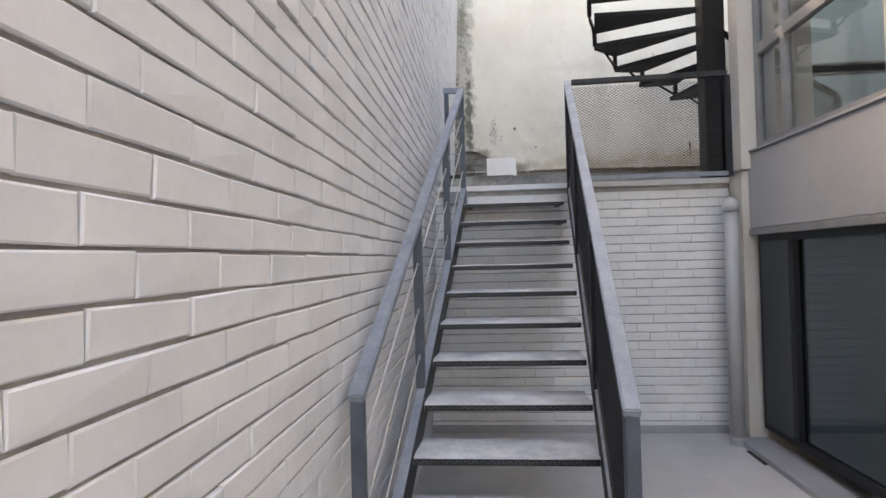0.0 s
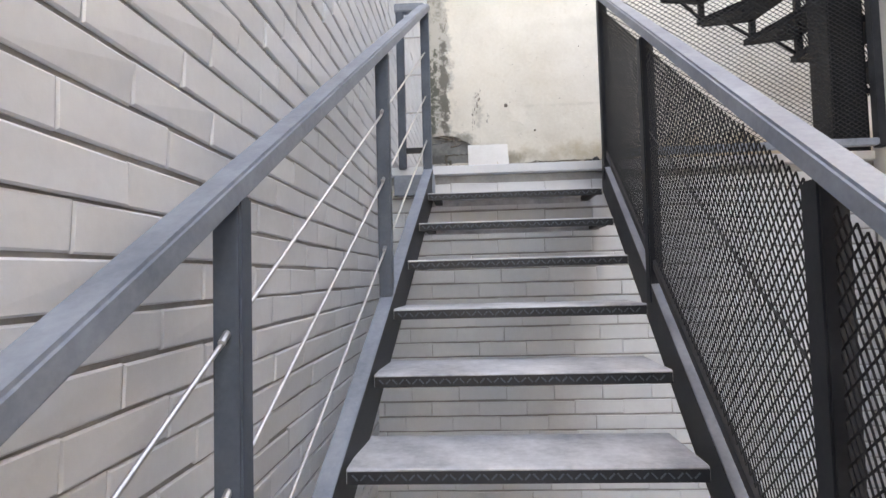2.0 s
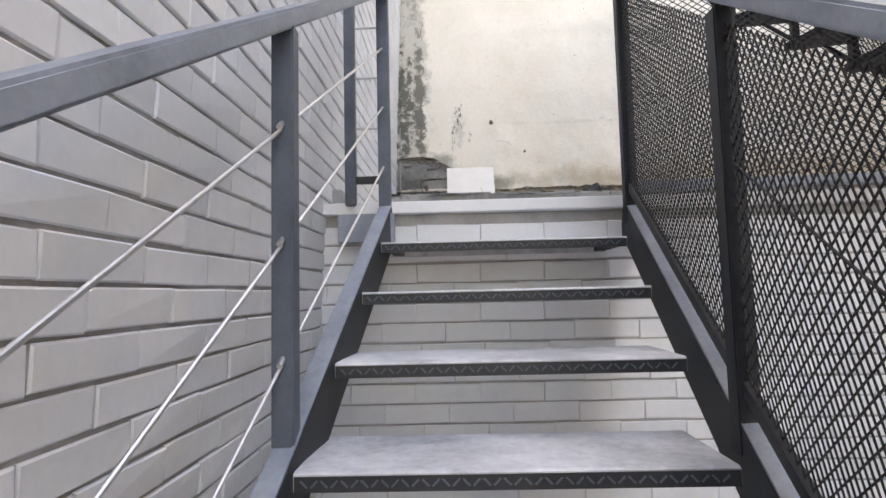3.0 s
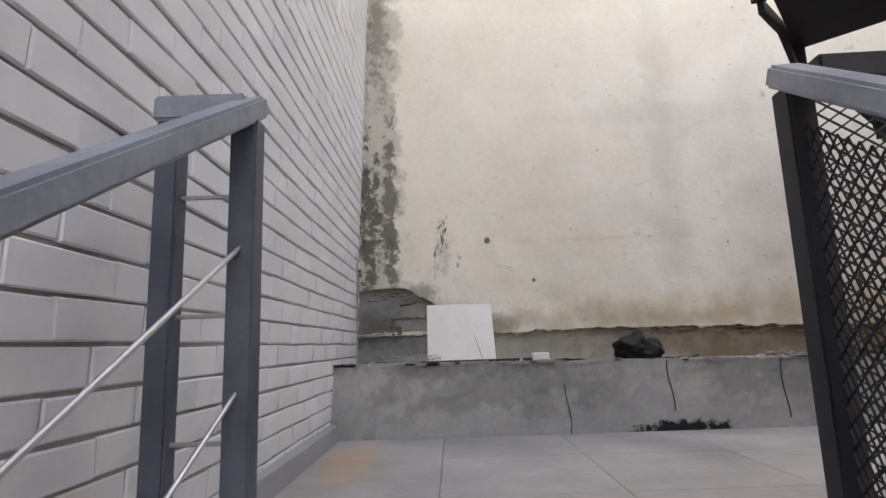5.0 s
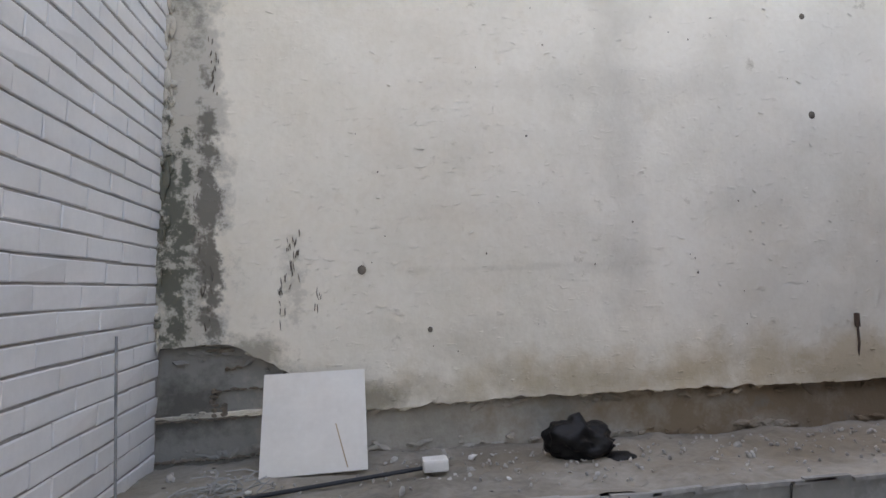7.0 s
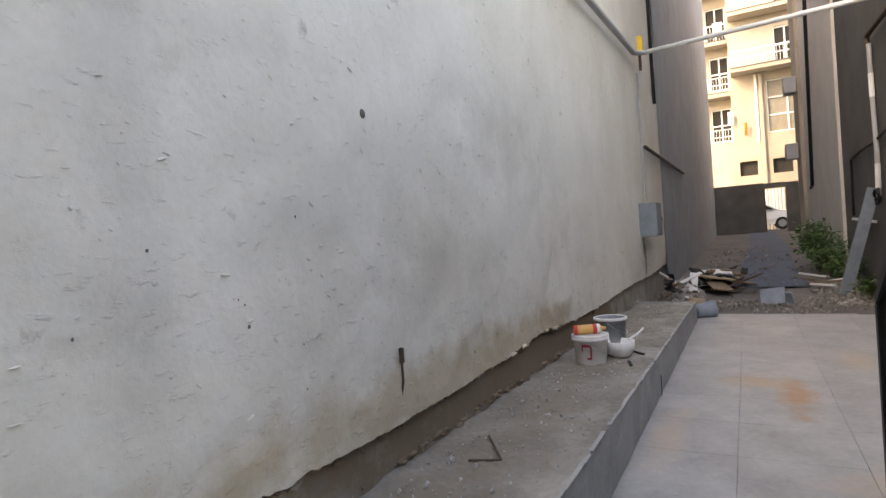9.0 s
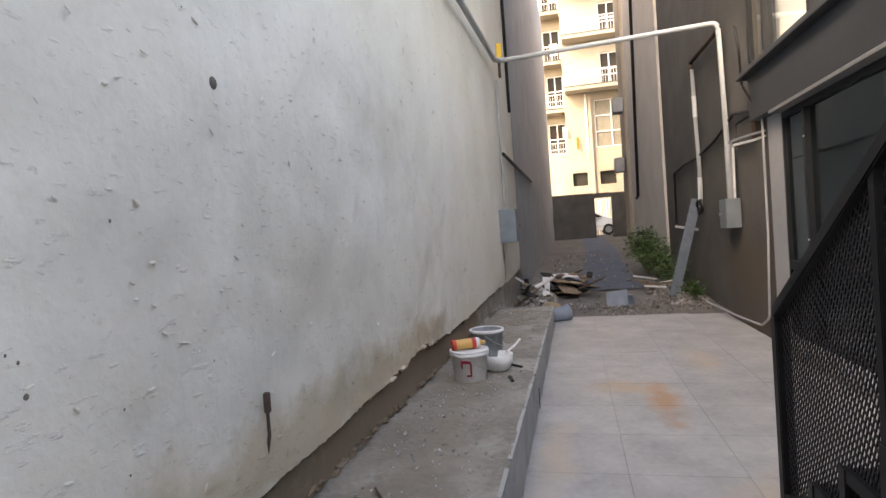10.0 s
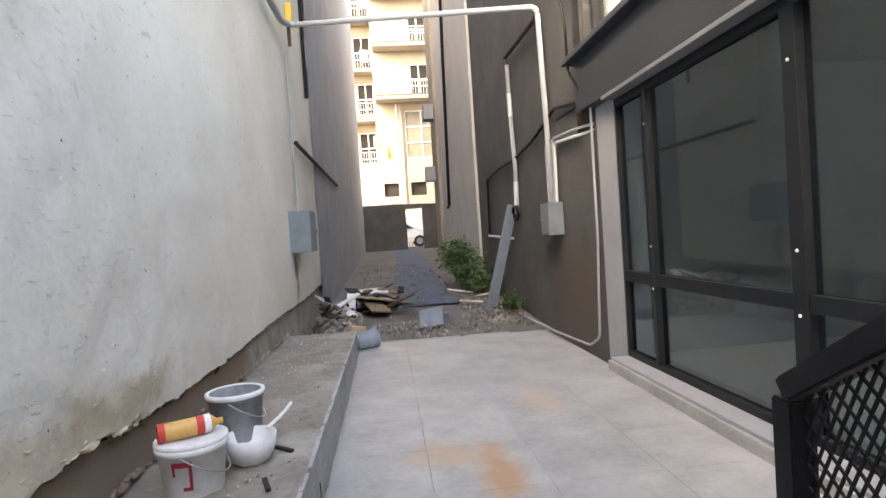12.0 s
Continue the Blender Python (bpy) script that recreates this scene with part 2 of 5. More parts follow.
for c, s, colour, amount, sc, lo, hi in (
    ((-0.56, 8.0, 4.4), (0.23, 0.3, 3.6), (0.36, 0.345, 0.31), 0.70, 7, 0.27, 0.40),
    ((-0.60, 8.0, 3.5), (0.20, 0.3, 1.2), (0.075, 0.08, 0.062), 0.90, 15, 0.46, 0.56),
    ((-0.46, 8.0, 3.55), (0.10, 0.3, 1.1), (0.11, 0.10, 0.085), 0.85, 14, 0.42, 0.54),
    ((-0.52, 8.0, 4.9), (0.18, 0.3, 1.0), (0.14, 0.135, 0.115), 0.7, 12, 0.44, 0.60),
    ((-0.30, 8.0, 3.05), (0.28, 0.3, 0.20), (0.24, 0.225, 0.185), 0.8, 7, 0.33, 0.55),
    ((-0.10, 8.0, 3.36), (0.13, 0.3, 0.34), (0.36, 0.34, 0.30), 0.45, 20, 0.46, 0.60),
    ((0.25, 8.0, 2.85), (0.30, 0.3, 0.12), (0.17, 0.155, 0.125), 0.7, 6, 0.36, 0.6),
    ((3.2, 8.0, 2.88), (3.0, 0.3, 0.22), (0.42, 0.31, 0.17), 0.6, 4, 0.24, 0.52),
    ((0.9, 8.0, 2.88), (1.2, 0.3, 0.15), (0.36, 0.31, 0.22), 0.5, 5, 0.34, 0.62),
    ((1.45, 8.0, 3.9), (0.20, 0.3, 1.7), (0.43, 0.40, 0.35), 0.36, 3.0, 0.32, 0.66),
    ((2.1, 8.0, 3.7), (0.6, 0.3, 0.9), (0.46, 0.41, 0.345), 0.40, 1.8, 0.36, 0.7),
    ((0.9, 8.0, 3.42), (1.3, 0.3, 0.035), (0.40, 0.36, 0.30), 0.20, 9, 0.42, 0.6),
    ((1.5, 8.0, 4.3), (1.6, 0.3, 0.13), (0.46, 0.42, 0.36), 0.25, 3, 0.34, 0.66),
    ((3.0, 8.0, 3.5), (1.2, 0.3, 0.30), (0.48, 0.41, 0.32), 0.45, 2.6, 0.34, 0.64),
    ((4.2, 8.0, 4.2), (1.1, 0.3, 0.7), (0.47, 0.41, 0.33), 0.5, 2.2, 0.4, 0.7),
    ((5.2, 8.0, 3.6), (0.9, 0.3, 0.6), (0.48, 0.41, 0.32), 0.4, 2.6, 0.38, 0.68),
    ((4.9, 8.0, 2.92), (0.7, 0.3, 0.14), (0.40, 0.31, 0.20), 0.7, 7, 0.26, 0.5),
    ((9.7, 8.0, 3.2), (0.22, 0.3, 0.55), (0.10, 0.08, 0.06), 0.8, 6, 0.38, 0.6),
):
    overlay(M_PLASTER, colour, amount, blot(c, s, sc, lo, hi))
for c, s, colour, amount, sc in (
    ((5.42, 6.38, 2.28), (0.78, 0.17, 0.3), (0.38, 0.19, 0.075), 0.75, 3.6),
    ((5.78, 6.66, 2.28), (0.32, 0.42, 0.3), (0.44, 0.29, 0.16), 0.6, 4.5),
    ((6.7, 5.85, 2.28), (0.7, 0.25, 0.3), (0.50, 0.36, 0.22), 0.45, 3.0),
    ((3.9, 5.9, 2.28), (0.5, 0.6, 0.3), (0.52, 0.40, 0.27), 0.4, 3.0),
    ((4.4, 7.15, 2.28), (0.9, 0.2, 0.3), (0.52, 0.40, 0.28), 0.45, 3.0),
    ((-0.5, 6.7, 2.28), (0.22, 0.7, 0.3), (0.55, 0.34, 0.18), 0.6, 4.0),
):
    overlay(M_TILE, colour, amount, blot(c, s, sc, 0.33, 0.62))
for c, s, colour, amount, sc in (
    # near-black ragged patch at the foot of the ledge front
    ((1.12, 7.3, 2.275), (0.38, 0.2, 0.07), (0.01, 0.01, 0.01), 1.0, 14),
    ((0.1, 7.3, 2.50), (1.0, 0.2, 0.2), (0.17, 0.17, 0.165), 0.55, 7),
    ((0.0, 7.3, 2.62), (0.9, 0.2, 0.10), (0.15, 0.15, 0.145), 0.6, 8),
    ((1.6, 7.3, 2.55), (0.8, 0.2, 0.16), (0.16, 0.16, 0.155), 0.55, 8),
):
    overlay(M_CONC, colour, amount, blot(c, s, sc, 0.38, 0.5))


def glass(name, tint, rough=0.02):
    m = bpy.data.materials.new(name)
    m.use_nodes = True
    b = m.node_tree.nodes["Principled BSDF"]
    b.inputs["Base Color"].default_value = (*tint, 1)
    b.inputs["Transmission Weight"].default_value = 1.0
    b.inputs["Roughness"].default_value = rough
    b.inputs["IOR"].default_value = 1.5
    return m


M_GLASS = glass("tinted_glass", (0.36, 0.46, 0.50))
M_GLASS_CLEAR = glass("clear_glass", (0.85, 0.9, 0.9))


# ---------------------------------------------------------------- mesh helpers
def mesh_of(name, bm, material, smooth=False):
    me = bpy.data.meshes.new(name)
    bm.normal_update()
    bm.to_mesh(me)
    bm.free()
    me.materials.append(material)
    if smooth:
        for p in me.polygons:
            p.use_smooth = True
    return me


def part(name, bm, material, parent=None, label="", smooth=False):
    ob = new(name, mesh_of(name, bm, material, smooth))
    if parent is not None:
        ob.parent = parent
    if label:
        tagged(ob, label)
    return ob


def thing(name, label, category, at=(0, 0, 0), group="", kind=""):
    ob = new(name)
    ob.location = at
    ob.empty_display_size = 0.1
    bpy.context.view_layer.update()
    return tagged(ob, label, category, group, kind)


def add_box(bm, lo, hi, bevel=0.0):
    vs = [bm.verts.new((x, y, z)) for x in (lo[0], hi[0]) for y in (lo[1], hi[1]) for z in (lo[2], hi[2])]
    fs = [bm.faces.new([vs[i] for i in f]) for f in ((0, 1, 3, 2), (4, 6, 7, 5), (0, 4, 5, 1), (2, 3, 7, 6), (0, 2, 6, 4), (1, 5, 7, 3))]
    if bevel:
        es = list({e for f in fs for e in f.edges})
        bmesh.ops.bevel(bm, geom=es, offset=bevel, segments=2, affect="EDGES", profile=0.6)
    return vs


def box(lo, hi, bevel=0.0):
    bm = bmesh.new()
    add_box(bm, lo, hi, bevel)
    return bm


def add_bar(bm, a, b, w, h, up=(0, 0, 1), bevel=0.0):
    """A rectangular bar from a to b, w across and h along up."""
    a, b = Vector(a), Vector(b)
    d = (b - a).normalized()
    side = d.cross(Vector(up))
    side = side.normalized() if side.length > 1e-5 else Vector((1, 0, 0))
    top = side.cross(d).normalized()
    vs = []
    for p in (a, b):
        for s, t in ((-1, -1), (1, -1), (1, 1), (-1, 1)):
            vs.append(bm.verts.new(p + side * s * w / 2 + top * t * h / 2))
    fs = [bm.faces.new([vs[i] for i in f]) for f in ((3, 2, 1, 0), (4, 5, 6, 7), (0, 1, 5, 4), (1, 2, 6, 5), (2, 3, 7, 6), (3, 0, 4, 7))]
    if bevel:
        bmesh.ops.bevel(bm, geom=list({e for f in fs for e in f.edges}), offset=bevel, segments=2, affect="EDGES")


def bar(a, b, w, h, up=(0, 0, 1), bevel=0.0):
    bm = bmesh.new()
    add_bar(bm, a, b, w, h, up, bevel)
    return bm


def add_tube(bm, pts, r, seg=12, caps=True):
    """A round tube through a run of points."""
    pts = [Vector(p) for p in pts]
    rings = []
    ref = Vector((0.13, 0.27, 0.95))
    for i, p in enumerate(pts):
        d = (pts[min(i + 1, len(pts) - 1)] - pts[max(i - 1, 0)]).normalized()
        u = d.cross(ref)
        u = u.normalized() if u.length > 0.05 else d.cross(Vector((1, 0, 0))).normalized()
        v = d.cross(u)
        rr = r[i] if isinstance(r, (list, tuple)) else r
        rings.append([bm.verts.new(p + (u * math.cos(a) + v * math.sin(a)) * rr) for a in (2 * math.pi * k / seg for k in range(seg))])
    for a, b in zip(rings, rings[1:]):
        for k in range(seg):
            bm.faces.new((a[k], a[(k + 1) % seg], b[(k + 1) % seg], b[k]))
    if caps:
        bm.faces.new(rings[0][::-1])
        bm.faces.new(rings[-1])


def tube(pts, r, seg=12):
    bm = bmesh.new()
    add_tube(bm, pts, r, seg)
    bmesh.ops.recalc_face_normals(bm, faces=bm.faces)
    return bm


def lathe(profile, seg=28, caps=True):
    """A solid of revolution round z from (radius, height) pairs."""
    bm = bmesh.new()
    rings = [[bm.verts.new((r * math.cos(2 * math.pi * k / seg), r * math.sin(2 * math.pi * k / seg), z)) for k in range(seg)] for r, z in profile]
    for a, b in zip(rings, rings[1:]):
        for k in range(seg):
            bm.faces.new((a[k], a[(k + 1) % seg], b[(k + 1) % seg], b[k]))
    if caps:
        bm.faces.new(rings[0][::-1])
        bm.faces.new(rings[-1])
    bmesh.ops.recalc_face_normals(bm, faces=bm.faces)
    return bm


def rounded(pts, r=0.05, steps=4):
    """The run of points with its inner corners rounded."""
    pts = [Vector(p) for p in pts]
    out = [pts[0]]
    for a, b, c in zip(pts, pts[1:], pts[2:]):
        p, q = b + (a - b).normalized() * r, b + (c - b).normalized() * r
        for k in range(steps + 1):
            t = k / steps
            out.append(p.lerp(b, t).lerp(b.lerp(q, t), t))
    return out + [pts[-1]]


def expanded_mesh(inside, u_len, v_len, place, cw=0.038, ch=0.024, w=0.0045, d=0.003):
    """Expanded metal: diamond strands over a u by v sheet, kept where inside(u, v); place(u, v) gives the point and the normal."""
    verts, faces = [], []
    cols, rows = int(u_len / (cw / 2)), int(v_len / (ch / 2))
    for j in range(0, rows, 1):
        for i in range(cols):
            if (i + j) % 2:
                continue
            for di, dj in ((1, 1), (1, -1)):
                if j + dj < 0:
                    continue
                u0, v0, u1, v1 = i * cw / 2, j * ch / 2, (i + di) * cw / 2, (j + dj) * ch / 2
                if not (inside(u0, v0) and inside(u1, v1)):
                    continue
                (a, n), (b, _) = place(u0, v0), place(u1, v1)
                t = (b - a).normalized()
                s = t.cross(n).normalized()
                k = len(verts)
                for p in (a, b):
                    for x, y in ((-1, -1), (1, -1), (1, 1), (-1, 1)):
                        verts.append(p + s * x * w / 2 + n * y * d / 2)
                faces += [(k, k + 1, k + 5, k + 4), (k + 1, k + 2, k + 6, k + 5), (k + 2, k + 3, k + 7, k + 6), (k + 3, k, k + 4, k + 7)]
    me = bpy.data.meshes.new("mesh_panel")
    me.from_pydata(verts, [], faces)
    return me


def mesh_part(name, me, material, parent, label=""):
    me.materials.append(material)
    ob = new(name, me)
    ob.parent = parent
    if label:
        tagged(ob, label)
    return ob


def rough_sheet(nx, ny, place, amp, freq):
    """A grid of nx by ny cells; place(u, v) in 0..1 gives point and normal, and noise pushes it along the normal."""
    bm = bmesh.new()
    g = []
    for j in range(ny + 1):
        row = []
        for i in range(nx + 1):
            p, n = place(i / nx, j / ny)
            row.append(bm.verts.new(p + n * amp * noise.fractal(p * freq, 0.6, 2.0, 4)))
        g.append(row)
    for j in range(ny):
        for i in range(nx):
            bm.faces.new((g[j][i], g[j][i + 1], g[j + 1][i + 1], g[j + 1][i]))
    return bm


def structure(name, bm, material, label, category, smooth=False):
    return tagged(part(name, bm, material, None, "", smooth), label, category, kind="structure")


def chunk(size, seed, flat=1.0):
    """A broken lump."""
    bm = bmesh.new()
    bmesh.ops.create_icosphere(bm, subdivisions=1, radius=size)
    for v in bm.verts:
        v.co *= 0.7 + 0.6 * noise.noise(v.co * (2.0 / size) + Vector((seed * 3.1, seed, 0)))
        v.co.z *= flat
    return bm


# ---------------------------------------------------------------- plan
YARD, LAND = -0.15, 2.265            # yard floor and walkway level
PY = 8.03                            # face of the long plaster wall
LEDGE_Y = 7.30                       # front of the concrete ledge
FACE_Y, FACE_X = 4.85, 2.16          # the glazed building's faces
RISE, GOING = 0.187, 0.3028
BL, BH = 0.265, 0.0790               # brick length and course


def ledge_z(x):
    return 2.640 - 0.0115 * x


def stair_x(y):
    return -0.612 + 0.0735 * (y - 2.6)


def wall_x(y, z):
    return -0.74 + 0.04 * (z - 1.55)


# ---------------------------------------------------------------- ground and floors
structure("floor_yard", box((-1.6, -9.0, YARD - 0.3), (FACE_X + 0.3, 5.40, YARD)), M_YARD, "pale grey screed floor of a sunken yard", "floor")
structure("landing_slab", box((-1.2, 5.42, 1.9), (9.65, 9.0, LAND - 0.012)), M_GROUT, "tile bed of the walkway", "floor")
structure("landing_edge", box((-0.80, 5.30, LAND - 0.055), (FACE_X - 0.02, 5.44, LAND - 0.004), 0.006), M_BRICK, "white painted edge of the walkway slab", "floor")


def ground_place(u, v):
    x, y = 9.5 + 110 * u ** 1.7, -30 + 60 * v
    z = LAND - 0.02 + 0.028 * min(max(x - 9.5, 0), 26) + (0.02 * noise.noise(Vector((x * 0.7, y * 0.9, 0))) if x > 9.7 else 0)
    return Vector((x, y, z)), Vector((0, 0, 1))


structure("ground", rough_sheet(150, 150, ground_place, 0.016, 1.5), M_DIRT, "dusty trampled earth ground of an alley", "ground", True)


def path_place(u, v):
    x, y = 12.3 + 20.4 * u, 5.70 + 1.10 * v + 0.06 * math.sin(u * 9) - 0.35 * u
    return Vector((x, y, LAND + 0.008 + 0.028 * (x - 9.5))), Vector((0, 0, 1))


structure("path", rough_sheet(60, 8, path_place, 0.006, 2), M_ASPHALT, "blue-grey concrete strip along the alley", "path")
structure("ground_outside", box((-60, -60, YARD - 0.9), (120, 60, YARD - 0.6)), M_DIRT, "earth under and around the buildings", "ground")

# ---------------------------------------------------------------- concrete ledge
ledge = thing("ledge_wall", "rough grey concrete ledge with stains and cracks along the walkway", "ledge", kind="structure")


def ledge_front(u, v):
    x = -0.85 + 9.75 * u
    return Vector((x, LEDGE_Y, LAND - 0.05 + (ledge_z(x) - LAND + 0.05) * v)), Vector((0, -1, 0))


def ledge_top(u, v):
    x, y = -0.85 + 9.75 * u, LEDGE_Y + (8.3 - LEDGE_Y) * v
    return Vector((x, y, ledge_z(x) - 0.040 * v)), Vector((0, 0, 1))


def ledge_end(u, v):
    y = LEDGE_Y + (8.3 - LEDGE_Y) * u
    return Vector((8.9, y, LAND - 0.05 + (ledge_z(8.9) - LAND + 0.05) * v)), Vector((1, 0, 0))


bm = rough_sheet(260, 10, ledge_front, 0.012, 5)
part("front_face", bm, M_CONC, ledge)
bm = rough_sheet(260, 30, ledge_top, 0.02, 4)
part("top_face", bm, M_CONC_TOP, ledge, "dusty top strewn with mortar crumbs")
part("end_face", rough_sheet(16, 8, ledge_end, 0.03, 4), M_CONC, ledge)
bm = bmesh.new()
for k in range(60):
    x = -0.8 + 9.6 * (k + random.random()) / 60
    add_bar(bm, (x - 0.09, LEDGE_Y - 0.001, ledge_z(x) + random.uniform(-0.008, 0.004)), (x + 0.09, LEDGE_Y - 0.001, ledge_z(x) + random.uniform(-0.008, 0.004)), 0.02, 0.014)
part("worn_edge", bm, M_CONC, ledge)
for x0, h0, h1 in ((0.53, 0.0, 0.25), (1.07, 0.10, 0.36), (1.66, 0.05, 0.35), (5.2, 0.0, 0.16)):
    bm = bmesh.new()
    pts = [(x0 + 0.012 * math.sin(7 * k + x0), LEDGE_Y - 0.011, LAND + h0 + (h1 - h0) * k / 6) for k in range(7)]
    for a, b in zip(pts, pts[1:]):
        add_bar(bm, a, b, 0.004, 0.005, up=(0, 1, 0))
    part("crack", bm, M_DARK, ledge, "dark open crack")

# ---------------------------------------------------------------- plaster wall
wall_n = thing("wall_north", "tall stained cream plaster wall with a crumbling foot", "wall", kind="structure")
part("core", box((-1.3, PY + 0.055, 0.0), (12.2, PY + 0.40, 8.4)), M_PLASTER_BASE, wall_n, "bare brown wall foot")
# unseen height added to keep the sun off the alley's right wall
part("sun_block", box((5.0, PY + 0.02, 8.4), (12.2, PY + 0.40, 13.5)), M_RENDER_L, wall_n)
# the stretch beyond x 28 is added to shade the far yard wall
part("core", box((12.2, PY + 0.055, 0.0), (33.2, PY + 0.40, 15.0)), M_RENDER_B, wall_n)


def foot(x):
    """Height at which the plaster breaks off."""
    z = 2.805 + 0.012 * math.sin(x * 1.7) + 0.012 * noise.noise(Vector((x * 4, 0, 0))) + 0.014 * noise.noise(Vector((x * 9, 5, 0))) + 0.010 * noise.noise(Vector((x * 27, 7, 0)))
    z += 0.045 * math.exp(-((x - 4.7) / 0.35) ** 2) + 0.008 * max(0, x - 7)
    rise = min(max((0.12 - x) / 0.50, 0.0), 1.0)
    return z + 0.33 * rise ** 0.8


def plaster_place(u, v):
    x = -1.2 + 13.4 * u
    z0 = foot(x)
    z = z0 + (8.4 - z0) * (v ** 1.8)
    return Vector((x, PY + 0.006, z)), Vector((0, -1, 0))


bm = rough_sheet(520, 90, plaster_place, 0.012, 2.6)
low = [v for v in bm.verts if v.co.z < foot(v.co.x) + 1e-4]
low.sort(key=lambda v: v.co.x)
back = [bm.verts.new((v.co.x, PY + 0.06, v.co.z + 0.012)) for v in low]
for a, b, c, d in zip(low, low[1:], back[1:], back):
    bm.faces.new((a, d, c, b))
part("plaster", bm, M_PLASTER, wall_n, "stained cream plaster coat", True)
bm = bmesh.new()
x = -0.3
while x < 9.5:
    s = random.uniform(0.006, 0.02)
    bmesh.ops.create_icosphere(bm, subdivisions=1, radius=s, matrix=Matrix.Translation((x, PY + 0.035, foot(x) - s * 0.3)) @ Matrix.Diagonal((random.uniform(1, 2.4), 0.8, 0.7, 1)))
    x += random.uniform(0.03, 0.30)
for k in range(46):
    x = random.gauss(4.7, 0.45)
    s = random.uniform(0.008, 0.019)
    bmesh.ops.create_icosphere(bm, subdivisions=2, radius=s, matrix=Matrix.Translation((x, PY + random.uniform(0.0, 0.03), foot(x) + random.uniform(-0.012, 0.02))) @ Matrix.Diagonal((random.uniform(1.2, 3.4), 0.8, random.uniform(0.4, 0.9), 1)))
for v in bm.verts:
    v.co += 0.010 * noise.noise_vector(v.co * 45)
part("broken_edge", bm, M_PLASTER, wall_n, "crumbs of broken plaster edge")


def render_b_place(u, v):
    return Vector((12.2 + 20.9 * u, PY - 0.01, 1.9 + 13.1 * v)), Vector((0, -1, 0))


# same wall plane, blue-grey from x 12.2 on
part("render_coat", rough_sheet(80, 60, render_b_place, 0.015, 1.2), M_RENDER_B, wall_n, "blue-grey far stretch of the wall")
# pits, knocks and trowel chips in the plaster
bm = bmesh.new()
for k in range(1500):
    x, z = -0.2 + 8.5 * random.random() ** 1.2, 2.90 + 3.4 * random.random() ** 1.2
    s = random.uniform(0.002, 0.0085)
    bmesh.ops.create_icosphere(bm, subdivisions=1, radius=s, matrix=Matrix.Translation((x, PY + 0.001, z)) @ Matrix.Rotation(random.gauss(0, 0.4), 4, "Y") @ Matrix.Diagonal((random.uniform(1.0, 2.8), 0.55, random.uniform(0.35, 0.8), 1)))
tagged(part("chips", bm, M_PLASTER, wall_n, "small raised plaster chips"), kind="stuff")
bm = bmesh.new()
for k in range(130):
    x, z = random.uniform(0.0, 9.0), 2.95 + 3.0 * random.random() ** 1.3
    s = random.uniform(0.002, 0.005)
    bmesh.ops.create_icosphere(bm, subdivisions=1, radius=s, matrix=Matrix.Translation((x, PY - 0.004, z)) @ Matrix.Diagonal((random.uniform(0.7, 1.6), 0.25, random.uniform(0.7, 1.8), 1)))
tagged(part("pits", bm, M_PIT, wall_n, "small dark pits in the plaster"), kind="stuff")
for x, z, s in ((0.20, 3.43, 0.020), (2.51, 4.148, 0.019), (2.5, 4.67, 0.015), (0.5, 3.15, 0.012)):
    bm = bmesh.new()
    bmesh.ops.create_icosphere(bm, subdivisions=2, radius=s, matrix=Matrix.Translation((x, PY - 0.006, z)) @ Matrix.Diagonal((1, 0.3, 1.1, 1)))
    part("knock", bm, M_PIT, wall_n, "dark knocked-out pit")

# ---------------------------------------------------------------- shells of the other walls
structure("wall_south", box((-1.6, -9.4, YARD), (FACE_X + 0.3, -9.0, 2.6)), M_RENDER_L, "plain pale wall closing the yard", "wall")

# glazed building, yard side
west = thing("wall_yard_facade", "grey clad facade with dark framed glazing on the yard", "facade", kind="structure")
part("corner_column", box((FACE_X - 0.11, 5.0, 2.29), (FACE_X + 0.19, 5.18, 5.3), 0.006), M_CREAM_COL, west, "cream painted corner column")
part("pier", box((FACE_X - 0.09, 5.06, YARD), (FACE_X + 0.2, 5.32, 2.285), 0.006), M_CREAM_COL, west, "stained cream pier")
part("cladding", box((FACE_X - 0.03, -5.0, 1.76), (FACE_X + 0.22, 5.06, 2.43), 0.008), M_BAND, west, "smooth grey cladding band")
part("lintel", box((FACE_X - 0.045, -5.0, 1.70), (FACE_X + 0.1, 5.05, 1.757), 0.006), M_FRAME_MID, west)
part("ledge_trim", box((FACE_X - 0.05, -5.0, 2.432), (FACE_X + 0.1, 5.0, 2.452), 0.006), M_GREY_PAINT, west, "pale sill flashing")
part("plinth", box((FACE_X - 0.20, -5.0, YARD), (FACE_X + 0.1, 5.05, YARD + 0.05), 0.008), M_GREY_PAINT, west)
part("upper_wall", box((FACE_X - 0.02, -5.0, 5.0), (FACE_X + 0.2, 5.0, 5.3)), M_BAND, west)


